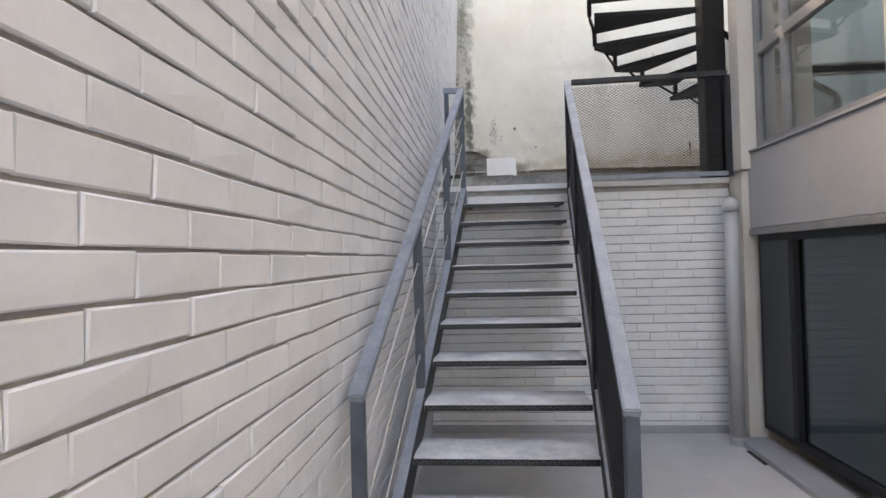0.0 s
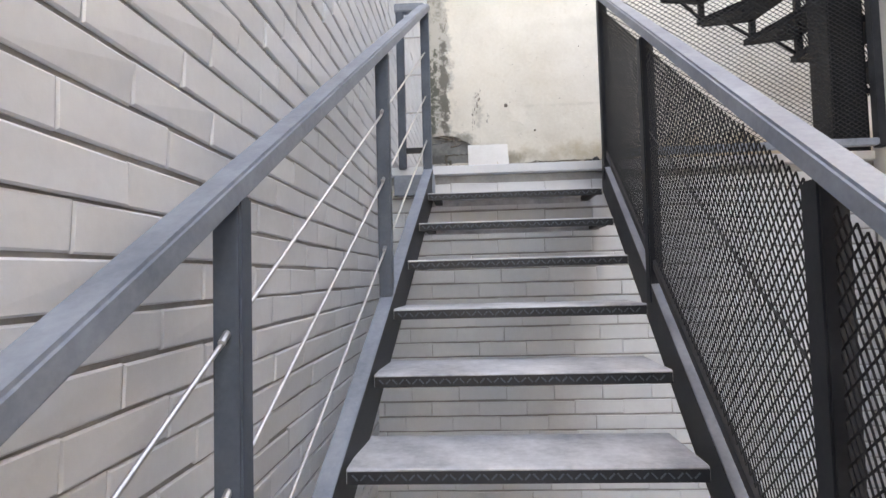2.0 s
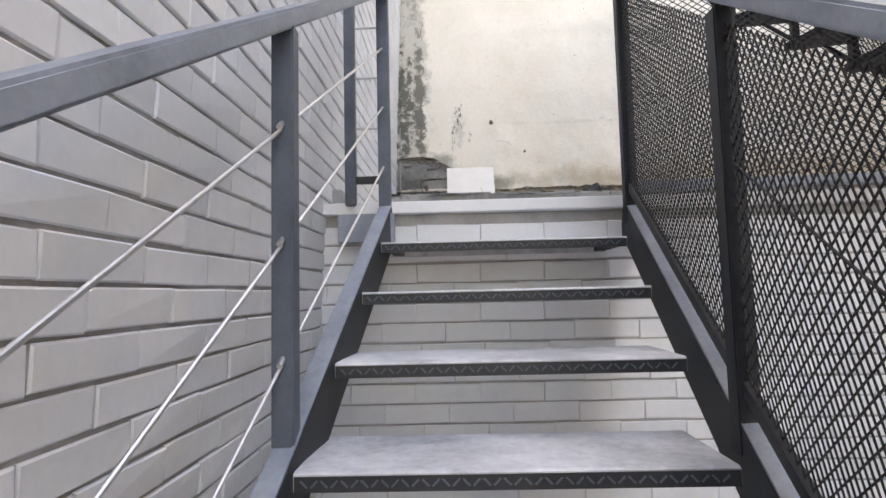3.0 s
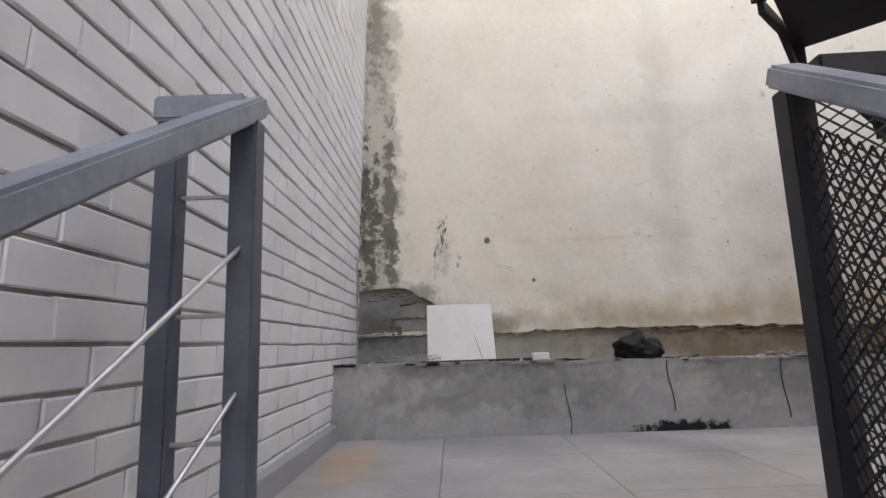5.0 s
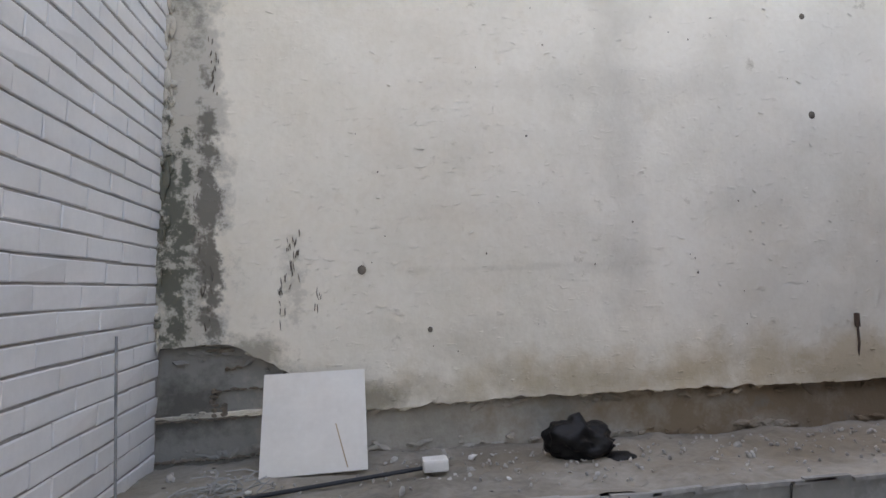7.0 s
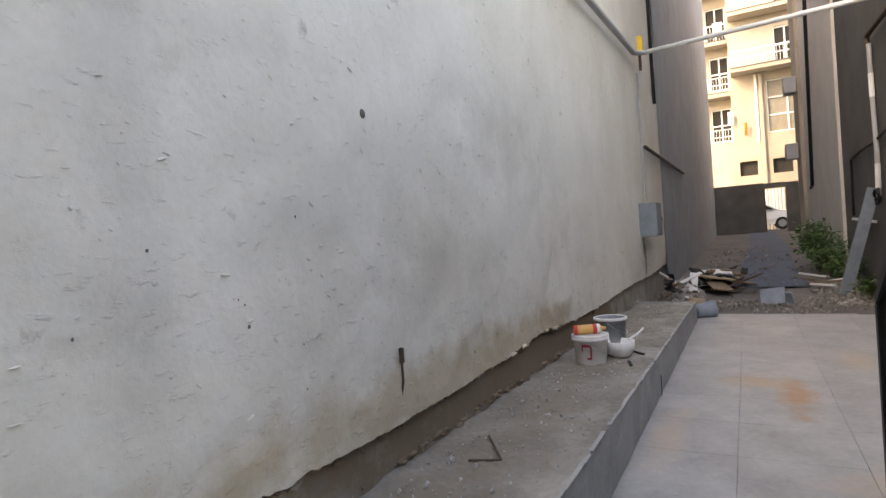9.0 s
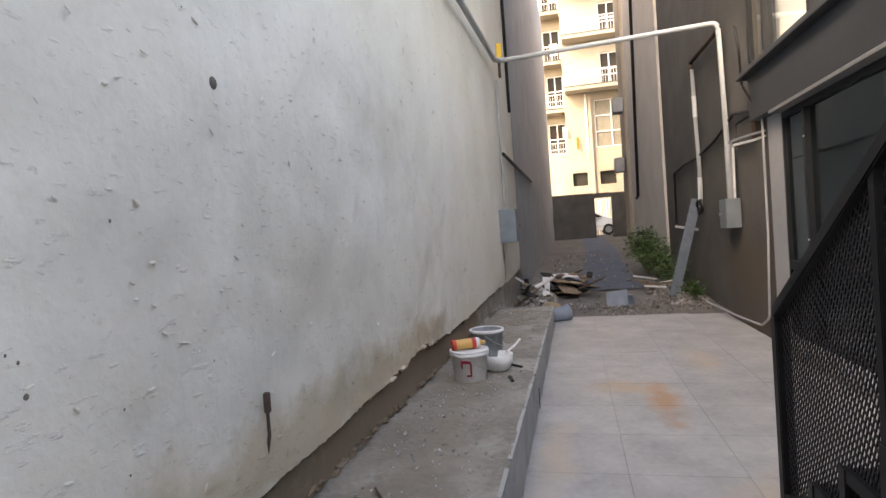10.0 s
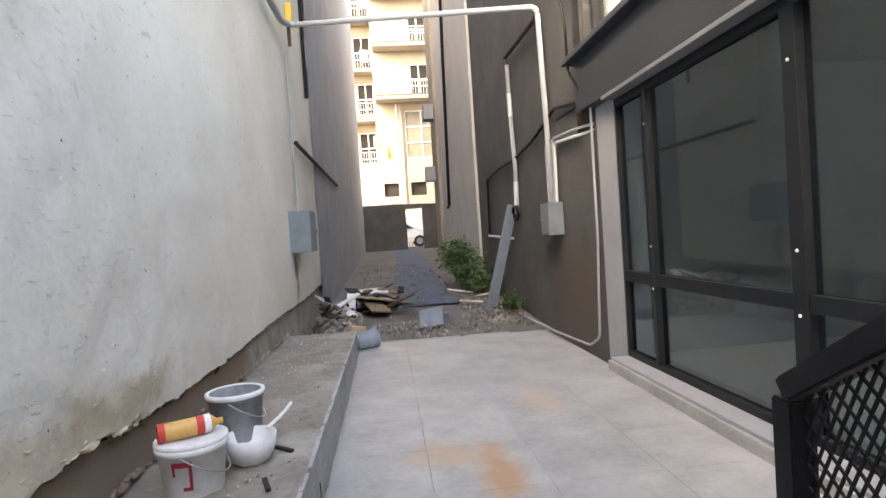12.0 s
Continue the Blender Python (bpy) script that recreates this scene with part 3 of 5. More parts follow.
def yard_window(name, y0, y1, z0, z1, mull, trans, frame_m, fx, pane_m=M_GLASS):
    w = thing(name, "dark framed fixed window in the yard facade", "window", (fx, (y0 + y1) / 2, z0), kind="structure")
    def put(nm, lo, hi, m):
        o = part(nm, box([a - b for a, b in zip(lo, w.location)], [a - b for a, b in zip(hi, w.location)], 0.004 if nm != "pane" else 0), m, w)
        if nm == "pane":
            o.visible_shadow = False
    put("frame", (fx, y0, z0), (fx + 0.07, y1, z0 + 0.06), frame_m)
    put("frame", (fx, y0, z1 - 0.06), (fx + 0.07, y1, z1), frame_m)
    put("frame", (fx, y0, z0 + 0.06), (fx + 0.07, y0 + 0.06, z1 - 0.06), frame_m)
    put("frame", (fx, y1 - 0.06, z0 + 0.06), (fx + 0.07, y1, z1 - 0.06), frame_m)
    for y in mull:
        put("mullion", (fx - 0.012, y - 0.03, z0 + 0.06), (fx + 0.06, y + 0.03, z1 - 0.06), frame_m)
    for z in trans:
        put("transom", (fx - 0.006, y0 + 0.06, z - 0.045), (fx + 0.058, y1 - 0.06, z + 0.045), frame_m)
    put("pane", (fx + 0.03, y0 + 0.05, z0 + 0.05), (fx + 0.038, y1 - 0.05, z1 - 0.05), pane_m)
    return w


# added panel: its colour stands in for the reflection in the basement glass
structure("reflection_panel", box((FACE_X + 0.14, -3.0, 0.0), (FACE_X + 0.15, 5.0, 1.72)), M_REFLECTION, "added grey-green panel standing in for the reflection in the basement glass", "blind")
yard_window("window_1", -3.0, 5.0, 0.0, 1.70, (4.44, 2.2, 0.0), (), M_FRAME, FACE_X + 0.01)
part("side_panel", box((FACE_X - 0.005, 4.48, 0.06), (FACE_X + 0.02, 4.92, 1.64), 0.004), M_BAND_DARK, west, "dark blank panel")
yard_window("window_2", -3.0, 4.99, 2.45, 4.98, (4.49, 3.3, 1.6, 0), (3.33,), M_FRAME_MID, FACE_X + 0.02, M_GLASS_CLEAR)

# glazed building, alley side
north = thing("wall_alley_facade", "shopfront facade with dark cladding over a grey column", "facade", kind="structure")
part("cladding", box((2.4, FACE_Y - 0.2, 4.66), (7.98, FACE_Y + 0.10, 5.14), 0.01), M_BAND_DARK, north, "dark grey cladding band")
part("soffit_trim", box((2.4, FACE_Y + 0.0, 4.622), (7.3, FACE_Y + 0.115, 4.657), 0.006), M_FRAME_MID, north, "grey metal drip trim")
part("cornice", box((2.4, FACE_Y - 0.1, 5.143), (8.06, FACE_Y + 0.20, 5.20), 0.01), M_BAND_DARK, north)
part("upper_wall", box((5.5, FACE_Y - 0.3, 6.3), (8.0, FACE_Y, 6.6)), M_BAND, north)
part("column", box((7.302, FACE_Y - 0.25, LAND), (7.72, FACE_Y + 0.0, 4.655), 0.01), M_GREY_PAINT, north, "grey painted column")
part("plinth", box((2.5, FACE_Y - 0.3, LAND - 0.05), (7.32, FACE_Y + 0.18, LAND + 0.085), 0.008), M_CONC, north, "grey concrete kerb under the shop window")
part("sill", box((2.5, FACE_Y - 0.1, LAND + 0.087), (7.30, FACE_Y + 0.16, LAND + 0.11), 0.006), M_GREY_PAINT, north, "pale sill")
part("corner_post", box((2.24, FACE_Y - 0.1, LAND), (2.55, FACE_Y + 0.10, 5.3), 0.01), M_BAND, north)


def shop_window():
    w = thing("window_3", "large dark framed shop window with tinted panes", "window", (5, FACE_Y, LAND), kind="structure")
    z0, z1 = LAND + 0.11, 4.62
    def put(nm, lo, hi, m, lab=""):
        o = part(nm, box([a - b for a, b in zip(lo, w.location)], [a - b for a, b in zip(hi, w.location)], 0.004 if m is not M_GLASS else 0), m, w, lab)
        if m is M_GLASS:
            o.visible_shadow = False
        return o
    fy = FACE_Y - 0.03
    put("frame", (2.55, fy - 0.05, z0), (7.30, fy + 0.03, z0 + 0.05), M_FRAME)
    put("frame", (2.55, fy - 0.05, z1 - 0.06), (7.30, fy + 0.03, z1), M_FRAME)
    put("frame", (7.265, fy - 0.05, z0 + 0.05), (7.30, fy + 0.03, z1 - 0.06), M_FRAME)
    for x, h in ((6.72, 0.024), (5.16, 0.05), (3.6, 0.055)):
        put("mullion", (x - h, fy - 0.05, z0 + 0.05), (x + h, fy + 0.045, z1 - 0.06), M_FRAME)
        for z in (3.35, 3.02, 4.3):
            bm = bmesh.new()
            bmesh.ops.create_uvsphere(bm, u_segments=10, v_segments=6, radius=0.009, matrix=Matrix.Translation((x - 5, 0.016, z - LAND)))
            part("screw_cap", bm, M_WHITE, w, "white screw cap")
    for a, b in ((2.55, 3.54), (3.66, 5.11), (5.21, 6.695), (6.745, 7.265)):
        put("transom", (a, fy - 0.045, 3.04), (b, fy + 0.035, 3.13), M_FRAME)
        put("pane", (a - 0.01, fy - 0.012, z0 + 0.04), (b + 0.01, fy - 0.004, z1 - 0.05), M_GLASS)
    return w


shop_window()


def upper_window():
    w = thing("window_4", "pale glazed upper window with dark frame", "window", (7.9, FACE_Y, 5.2), kind="structure")
    for x in (5.55, 6.4, 7.56, 8.05):
        part("mullion", box((x - 7.9 - 0.03, -0.05, 0.0), (x - 7.9 + 0.03, 0.05, 1.1), 0.004), M_FRAME, w)
    part("frame", box((-2.32, -0.048, 0.0), (0.12, 0.048, 0.05), 0.004), M_FRAME, w)
    part("frame", box((-2.32, -0.048, 1.05), (0.12, 0.048, 1.10), 0.004), M_FRAME, w)
    o = part("pane", box((-2.3, -0.01, 0.05), (0.12, 0.0, 1.05)), M_GLASS_CLEAR, w, "pale reflecting pane")
    o.visible_shadow = False
    # white sheet added behind the pane for its pale reflection
    part("blind", box((-2.3, -0.16, 0.02), (0.12, -0.15, 1.08)), M_LAUNDRY, w, "added white sheet standing in for the pale reflection in the pane")


upper_window()

# rooms behind the glass
structure("room_floor", box((FACE_X + 0.1, -5.0, LAND - 0.4), (10.0, FACE_Y - 0.06, LAND - 0.0)), M_YARD, "grey screed floor of an empty shop", "floor")
structure("room_floor_lower", box((FACE_X + 0.24, -5.0, YARD - 0.2), (10.0, 4.5, YARD)), M_YARD, "grey screed floor of an empty basement room", "floor")
structure("room_wall_back", box((FACE_X + 0.24, -5.4, YARD), (10.2, -5.02, 6.6)), M_INNER, "plain grey room wall", "wall")
structure("room_wall_side", box((7.74, -5.0, YARD), (7.98, FACE_Y - 0.32, 6.6)), M_INNER, "plain grey room wall", "wall")
structure("room_ceiling", box((FACE_X + 0.24, -5.0, 5.0), (7.72, FACE_Y - 0.22, 5.15)), M_INNER, "plain grey shop ceiling", "ceiling")
structure("room_roof", box((FACE_X + 0.22, -5.0, 5.152), (5.5, FACE_Y - 0.32, 5.3)), M_INNER, "flat roof of the glazed building", "roof")
structure("upper_room_roof", box((5.5, -5.0, 6.42), (7.72, FACE_Y - 0.32, 6.6)), M_INNER, "flat roof of the upper storey", "roof")
structure("upper_room_wall", box((5.35, -5.0, 5.3), (5.5, FACE_Y - 0.02, 6.6)), M_BAND, "grey wall of the upper storey", "wall")
structure("room_wall_lower", box((FACE_X + 0.24, 4.5, YARD), (7.7, FACE_Y - 0.3, LAND - 0.45)), M_INNER, "plain basement wall", "wall")
for x, y in ((4.6, 1.5), (4.6, -2.0)):
    structure("room_column", box((x, y, LAND), (x + 0.35, y + 0.35, 4.99)), M_INNER, "square grey column in the empty shop", "column")

# right side of the alley
alley = thing("wall_alley_right", "brown-grey rendered wall of the alley with cables and pipes", "wall", kind="structure")
HOLE = (7.80, 8.98, 4.46, 4.80)
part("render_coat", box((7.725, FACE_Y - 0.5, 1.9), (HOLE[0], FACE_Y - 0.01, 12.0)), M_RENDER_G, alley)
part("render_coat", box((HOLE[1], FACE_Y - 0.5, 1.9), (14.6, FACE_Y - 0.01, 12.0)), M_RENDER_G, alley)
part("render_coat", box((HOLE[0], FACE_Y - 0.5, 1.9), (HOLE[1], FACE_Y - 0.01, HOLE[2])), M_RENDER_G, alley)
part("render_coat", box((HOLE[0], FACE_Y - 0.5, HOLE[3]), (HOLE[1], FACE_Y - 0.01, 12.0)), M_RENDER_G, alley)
part("hole_back", box((HOLE[0], FACE_Y - 0.6, HOLE[2]), (HOLE[1], FACE_Y - 0.505, HOLE[3])), M_DARK, alley, "dark hole in the wall")
# lit stretch of wall: the light is put into a paler colour
part("lit_stretch", box((14.6, FACE_Y - 0.5, 1.9), (21.5, FACE_Y + 0.05, 15.0), 0.02), M_RENDER_L, alley, "rendered wall, paler for the light falling on it")
# added wall, mostly hidden, that shades the far wall and ground
part("shade_wall", box((23.2, -4.0, 1.9), (32.9, 3.85, 15.0), 0.02), M_RENDER_L, alley, "plain hidden wall added to shade the far end of the alley")
part("end_pier", box((21.5, FACE_Y - 0.5, 1.9), (23.2, FACE_Y + 0.16, 15.0), 0.02), M_CREAM, alley, "sunlit whitewashed pier")

# ---------------------------------------------------------------- steel staircase
stair = thing("steel_staircase", "grey steel open-riser staircase with dusty checker-plate treads", "staircase", (0, 0, YARD))


def sp(name, bm, m, label="", parent=None, smooth=False):
    bm.transform(Matrix.Translation((0, 0, -YARD)))
    return part(name, bm, m, parent or stair, label, smooth)


W = 0.925


def tread_bm(y, z):
    bm = bmesh.new()
    x0, x1 = stair_x(y) + 0.004, stair_x(y) + W - 0.004
    prof = [(0, 0), (0, -0.034), (0.006, -0.034), (0.006, -0.006), (0.299, -0.006), (0.299, -0.034), (0.305, -0.034), (0.305, 0.0), (0.299, 0.004), (0.008, 0.004)]
    a = [bm.verts.new((x0, y + p, z + q)) for p, q in prof]
    b = [bm.verts.new((x1, y + p, z + q)) for p, q in prof]
    n = len(prof)
    for k in range(n):
        bm.faces.new((a[k], a[(k + 1) % n], b[(k + 1) % n], b[k]))
    bm.faces.new(a[::-1])
    bm.faces.new(b)
    bmesh.ops.recalc_face_normals(bm, faces=bm.faces)
    return bm


def nosing_bm(y, z):
    """The raised checker pattern on the front lip of a tread."""
    bm = bmesh.new()
    x = stair_x(y) + 0.02
    k = 0
    while x < stair_x(y) + W - 0.03:
        s = 1 if k % 2 else -1
        add_bar(bm, (x, y - 0.0035, z - 0.018 - 0.007 * s), (x + 0.014, y - 0.0035, z - 0.018 + 0.007 * s), 0.004, 0.003, up=(0, -1, 0))
        x += 0.021
        k += 1
    return bm


for i in range(-2, 9):
    y, z = 2.6 + GOING * i, RISE * (i + 3)
    t = sp("tread", tread_bm(y, z), M_TREAD)
    lip = bmesh.new()
    add_box(lip, (stair_x(y) + 0.006, y - 0.003, z - 0.035), (stair_x(y) + W - 0.006, y - 0.0005, z - 0.003))
    sp("lip", lip, M_STEEL, "dark front lip", t)
    sp("checker_pattern", nosing_bm(y, z), M_POST, "", t)
    for s in (0.03, W - 0.07):
        sp("bracket", box((stair_x(y) + s, y + 0.02, z - 0.034), (stair_x(y) + s + 0.04, y + 0.24, z - 0.008)), M_STEEL, "", t)


def slope_pt(x_off, y, up):
    """A point over the line of the nosings; the open side widens a little towards the top."""
    return (stair_x(y) + x_off + (0.016 * (y - 2.4) if x_off > 0.5 else 0), y, RISE * 3 + (y - 2.6) * RISE / GOING + up)


Y0, Y1 = 1.80, 5.30
for x_off in (-0.028, W + 0.028):
    bm = bmesh.new()
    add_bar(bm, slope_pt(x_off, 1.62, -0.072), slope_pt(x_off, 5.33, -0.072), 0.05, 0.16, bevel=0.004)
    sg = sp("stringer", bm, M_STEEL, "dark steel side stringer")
    # paler strip: the light on the stringer's top is put into its colour
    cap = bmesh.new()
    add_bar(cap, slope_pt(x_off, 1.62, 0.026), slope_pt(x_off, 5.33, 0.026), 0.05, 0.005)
    sp("top_edge", cap, M_RAIL, "grey top edge, paler for the light falling on it", sg)
TOP = 0.975
for x_off, ys, nm in ((-0.032, (1.84, 3.0, 4.17, 5.295), "handrail"), (W + 0.022, (1.78, 2.99, 4.21, 5.24), "handrail")):
    for k, y in enumerate(ys):
        x, _, z = slope_pt(x_off, y, 0)
        zb = YARD if k == 0 else z - 0.06
        zt = z + TOP if k < 3 else 3.20
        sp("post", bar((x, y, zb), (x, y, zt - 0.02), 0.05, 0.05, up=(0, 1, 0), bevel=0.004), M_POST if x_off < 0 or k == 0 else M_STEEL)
    a, b = Vector(slope_pt(x_off, ys[0] - 0.03, TOP)), Vector(slope_pt(x_off, ys[3], TOP))
    b.z = 3.205
    b += (b - a).normalized() * 0.03
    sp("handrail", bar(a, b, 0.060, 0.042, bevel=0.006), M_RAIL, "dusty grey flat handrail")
# steel cables on the wall side
ysl = (1.84, 3.0, 4.17, 5.295)
for k in (1, 2, 3):
    h = 0.26 * k - 0.045
    sp("cable", tube([slope_pt(-0.032, ysl[0], h), slope_pt(-0.032, ysl[3], h - 0.02)], 0.0045, 8), M_CABLE, "thin steel cable")
    for y in ysl[1:3]:
        p = Vector(slope_pt(-0.032, y, h))
        sp("cable_stop", tube([p + Vector((0.0, -0.045, -0.028)), p + Vector((0.0, 0.045, 0.028))], 0.007, 8), M_CABLE)
# short return of the rail to the wall
xl = stair_x(5.295) - 0.032
xr = wall_x(5.3, 3.0) + 0.06
sp("return_rail", bar((xl, 5.295, 3.205), (xr, 5.295, 3.205), 0.05, 0.05, bevel=0.005), M_RAIL)
sp("return_post", bar((xr + 0.03, 5.295, LAND - 0.02), (xr + 0.03, 5.295, 3.18), 0.045, 0.045, up=(0, 1, 0), bevel=0.004), M_POST)
sp("return_rail", bar((xl, 5.295, LAND + 0.09), (xr + 0.03, 5.295, LAND + 0.09), 0.03, 0.03, bevel=0.003), M_STEEL)
for k in (1, 2, 3):
    z = LAND + 0.09 + 0.225 * k
    sp("cable", tube([(xl, 5.295, z), (xr + 0.03, 5.295, z)], 0.0045, 8), M_CABLE)
sp("shoe_plate", box((xr - 0.02, 5.25, LAND - 0.18), (xl + 0.04, 5.30, LAND - 0.06), 0.004), M_RAIL, "bolted steel plate")

# mesh on the open side
xm = W + 0.022


def stair_mesh_place(u, v):
    y = 1.78 + u
    x, _, z = slope_pt(xm, y, 0)
    return Vector((x, y, z + 0.10 + v - YARD)), Vector((1, -0.07, 0)).normalized()


me = expanded_mesh(lambda u, v: 0 <= u <= 3.46 and 0 <= v <= 0.84, 3.48, 0.85, stair_mesh_place, 0.025, 0.036, 0.003, 0.0025)
mesh_part("mesh_panel", me, M_BLACK, stair, "dark expanded metal mesh")
sp("mesh_frame", bar(slope_pt(xm, 1.80, 0.10), slope_pt(xm, 5.22, 0.10), 0.02, 0.03), M_STEEL)
sp("mesh_bar", bar(slope_pt(xm, 3.06, 0.60), slope_pt(xm, 4.28, 0.60), 0.004, 0.004), M_STEEL)

# ---------------------------------------------------------------- guard along the walkway edge
guard = thing("mesh_guard", "grey steel guard rail with expanded metal mesh at the walkway edge", "railing", (0.56, 5.24, LAND))
GX0, GX1 = 0.582, 2.03


def gp(name, bm, m, label=""):
    bm.transform(Matrix.Translation(-guard.location))
    return part(name, bm, m, guard, label)


gp("top_rail", bar((GX0 + 0.03, 5.235, 3.21), (GX1, 5.195, 3.215), 0.05, 0.05, bevel=0.005), M_STEEL)
gp("bottom_rail", bar((GX0 + 0.03, 5.235, LAND + 0.02), (GX1, 5.195, LAND + 0.02), 0.05, 0.04, bevel=0.005), M_RAIL)
gp("post", bar((GX1, 5.195, LAND - 0.01), (GX1, 5.195, 3.19), 0.05, 0.05, up=(0, 1, 0), bevel=0.004), M_STEEL)
me = expanded_mesh(lambda u, v: True, GX1 - GX0 - 0.05, 0.87, lambda u, v: (Vector((0.03 + u, -0.005 - 0.027 * u, 0.045 + v)), Vector((0, -1, 0))), 0.040, 0.026, 0.0034, 0.0025)
mesh_part("mesh_panel", me, M_STEEL, guard, "expanded metal mesh")

# ---------------------------------------------------------------- winding stair
wind = thing("winding_stair", "black steel winding stair with mesh guard and open treads", "staircase", (2.0, 5.5, LAND))
POLE = Vector((2.02, 5.50))


def wp(name, bm, m=M_BLACK, label="", parent=None, smooth=False):
    bm.transform(Matrix.Translation(-wind.location))
    return part(name, bm, m, parent or wind, label, smooth)


wp("column", bar((1.995, 5.46, LAND), (1.995, 5.46, 8.2), 0.20, 0.20, up=(0, 1, 0), bevel=0.006), M_BLACK, "square black column")
# nosing points: a straight flight at the foot, then winders round the column
OUT = 6.15
NOSE = [((3.52 - 0.268 * k, OUT), (3.52 - 0.268 * k, 5.50)) for k in range(6)]
for (x, y), a in (((1.90, 6.22), 100), ((1.56, 6.27), 118), ((1.25, 6.21), 135), ((0.985, 5.96), 155), ((0.87, 5.60), 175), ((0.80, 5.18), 193), ((0.95, 4.84), 210), ((1.2, 4.58), 228), ((1.55, 4.42), 248)):
    NOSE.append(((x, y), (POLE.x + 0.12 * math.cos(radians(a)), POLE.y + 0.12 * math.sin(radians(a)))))
RZ = 0.1725
for k in range(len(NOSE) - 1):
    (o0, i0), (o1, i1) = NOSE[k], NOSE[k + 1]
    z = LAND + RZ * (k + 1)
    back_o = [b + 0.22 * (b - a) for a, b in zip(o0, o1)]
    if k >= 6:
        back_o = [c + 0.95 * (b - c) for b, c in zip(back_o, POLE)]
    bm = bmesh.new()
    lowv = [bm.verts.new((*p, z - 0.045)) for p in (i0, o0, back_o, i1)]
    topv = [bm.verts.new((*p, z)) for p in (i0, o0, back_o, i1)]
    bm.faces.new(lowv[::-1])
    bm.faces.new(topv)
    for a in range(4):
        bm.faces.new((lowv[a], lowv[(a + 1) % 4], topv[(a + 1) % 4], topv[a]))
    bmesh.ops.recalc_face_normals(bm, faces=bm.faces)
    t = wp("tread", bm)
    wp("riser_bracket", bar((*o0, z - RZ), (*o0, z), 0.042, 0.03, up=(0, 1, 0)), M_BLACK, "", t)
    mid = Vector((*o0, z)).lerp(Vector((*o1, z)), 0.55)
    wp("strut", bar((*o0, z - RZ + 0.01), mid - Vector((0, 0, 0.02)), 0.018, 0.018), M_BLACK, "", t)
for k in range(len(NOSE) - 1):
    (o0, _), (o1, _) = NOSE[k], NOSE[k + 1]
    z = LAND + RZ * (k + 1)
    wp("edge_string", bar((*o0, z - 0.02), (*o1, z - 0.02), 0.02, 0.045))
# guard on the outer side
RAIL = [Vector((3.555, 6.14, 3.20))]
for k in range(1, 6):
    (x, y), _ = NOSE[k]
    RAIL.append(Vector((x, 6.14, 3.20 + 0.644 * (3.555 - x))))
wp("guard_post", bar((3.555, 6.14, LAND), (3.555, 6.14, 3.185), 0.055, 0.055, up=(0, 1, 0), bevel=0.004))
for a, b in zip(RAIL, RAIL[1:]):
    wp("handrail", bar(a, b + (b - a).normalized() * 0.01, 0.06, 0.05, bevel=0.005))
for k in (3, 5):
    r = RAIL[k]
    wp("guard_post", bar((r.x, r.y, r.z - 1.0), (r.x, r.y, r.z), 0.04, 0.04, up=(0, 1, 0), bevel=0.003))
LEN = [0.0]
for a, b in zip(RAIL, RAIL[1:]):
    LEN.append(LEN[-1] + (b - a).xy.length)


def wind_place(u, v):
    u = min(max(u, 0), LEN[-1] - 1e-4)
    k = max(i for i in range(len(LEN) - 1) if LEN[i] <= u)
    a, b = RAIL[k], RAIL[k + 1]
    p = a.lerp(b, (u - LEN[k]) / (LEN[k + 1] - LEN[k]))
    d = (b - a).xy.normalized()
    return Vector((p.x, p.y, p.z - v - 0.02)) - wind.location, Vector((d.y, -d.x, 0))


def wind_in(u, v):
    if not (0.02 <= u < LEN[-1]):
        return False
    p, _ = wind_place(u, v)
    return p.z > 0.06 and v < 0.98


me = expanded_mesh(wind_in, LEN[-1], 0.98, wind_place, 0.030, 0.044, 0.0048, 0.0045)
mesh_part("mesh_panel", me, M_BLACK, wind, "black expanded metal mesh")
wp("bottom_rail", bar((3.53, 6.14, LAND + 0.04), (3.25, 6.14, LAND + 0.04), 0.03, 0.03))
wp("foot_plate", box((3.47, 6.06, LAND + 0.0005), (3.64, 6.22, LAND + 0.008)))

# ---------------------------------------------------------------- yard details
dp = thing("downpipe", "grey plastic rain pipe with domed top beside the brick wall", "pipe", (1.945, 5.0, YARD))
part("pipe", lathe([(0.062, 0.0), (0.062, 2.06)]), M_PIPE_G, dp, "", True)
part("cap", lathe([(0.07, 2.06), (0.072, 2.12), (0.06, 2.16), (0.03, 2.19), (0.004, 2.195)]), M_PIPE_G, dp, "", True)
part("collar", lathe([(0.068, 0.0), (0.07, 0.06), (0.064, 0.075)]), M_PIPE_G, dp)
structure("baseboard_yard", box((-0.9, 5.315, YARD), (2.0, 5.345, YARD + 0.07), 0.004), M_GREY_PAINT, "grey skirting at the foot of the brick wall", "baseboard")
mat_ = thing("floor_gully", "dark drain grate on the yard floor by the pipe", "drain", (2.02, 4.7, YARD))
part("grate", box((-0.09, -0.2, 0.0), (0.06, 0.12, 0.006), 0.002), M_DARK, mat_)
structure("baseboard_landing", box((wall_x(6.4, 2.3) + 0.0, 5.46, LAND - 0.01), (wall_x(6.4, 2.3) + 0.045, LEDGE_Y - 0.01, LAND + 0.085), 0.006), M_GREY_PAINT, "grey cement skirting beside the brick wall", "baseboard")

# ---------------------------------------------------------------- things on the ledge
def lz(x, y):
    return ledge_z(x) - 0.040 * (y - LEDGE_Y) / 1.0


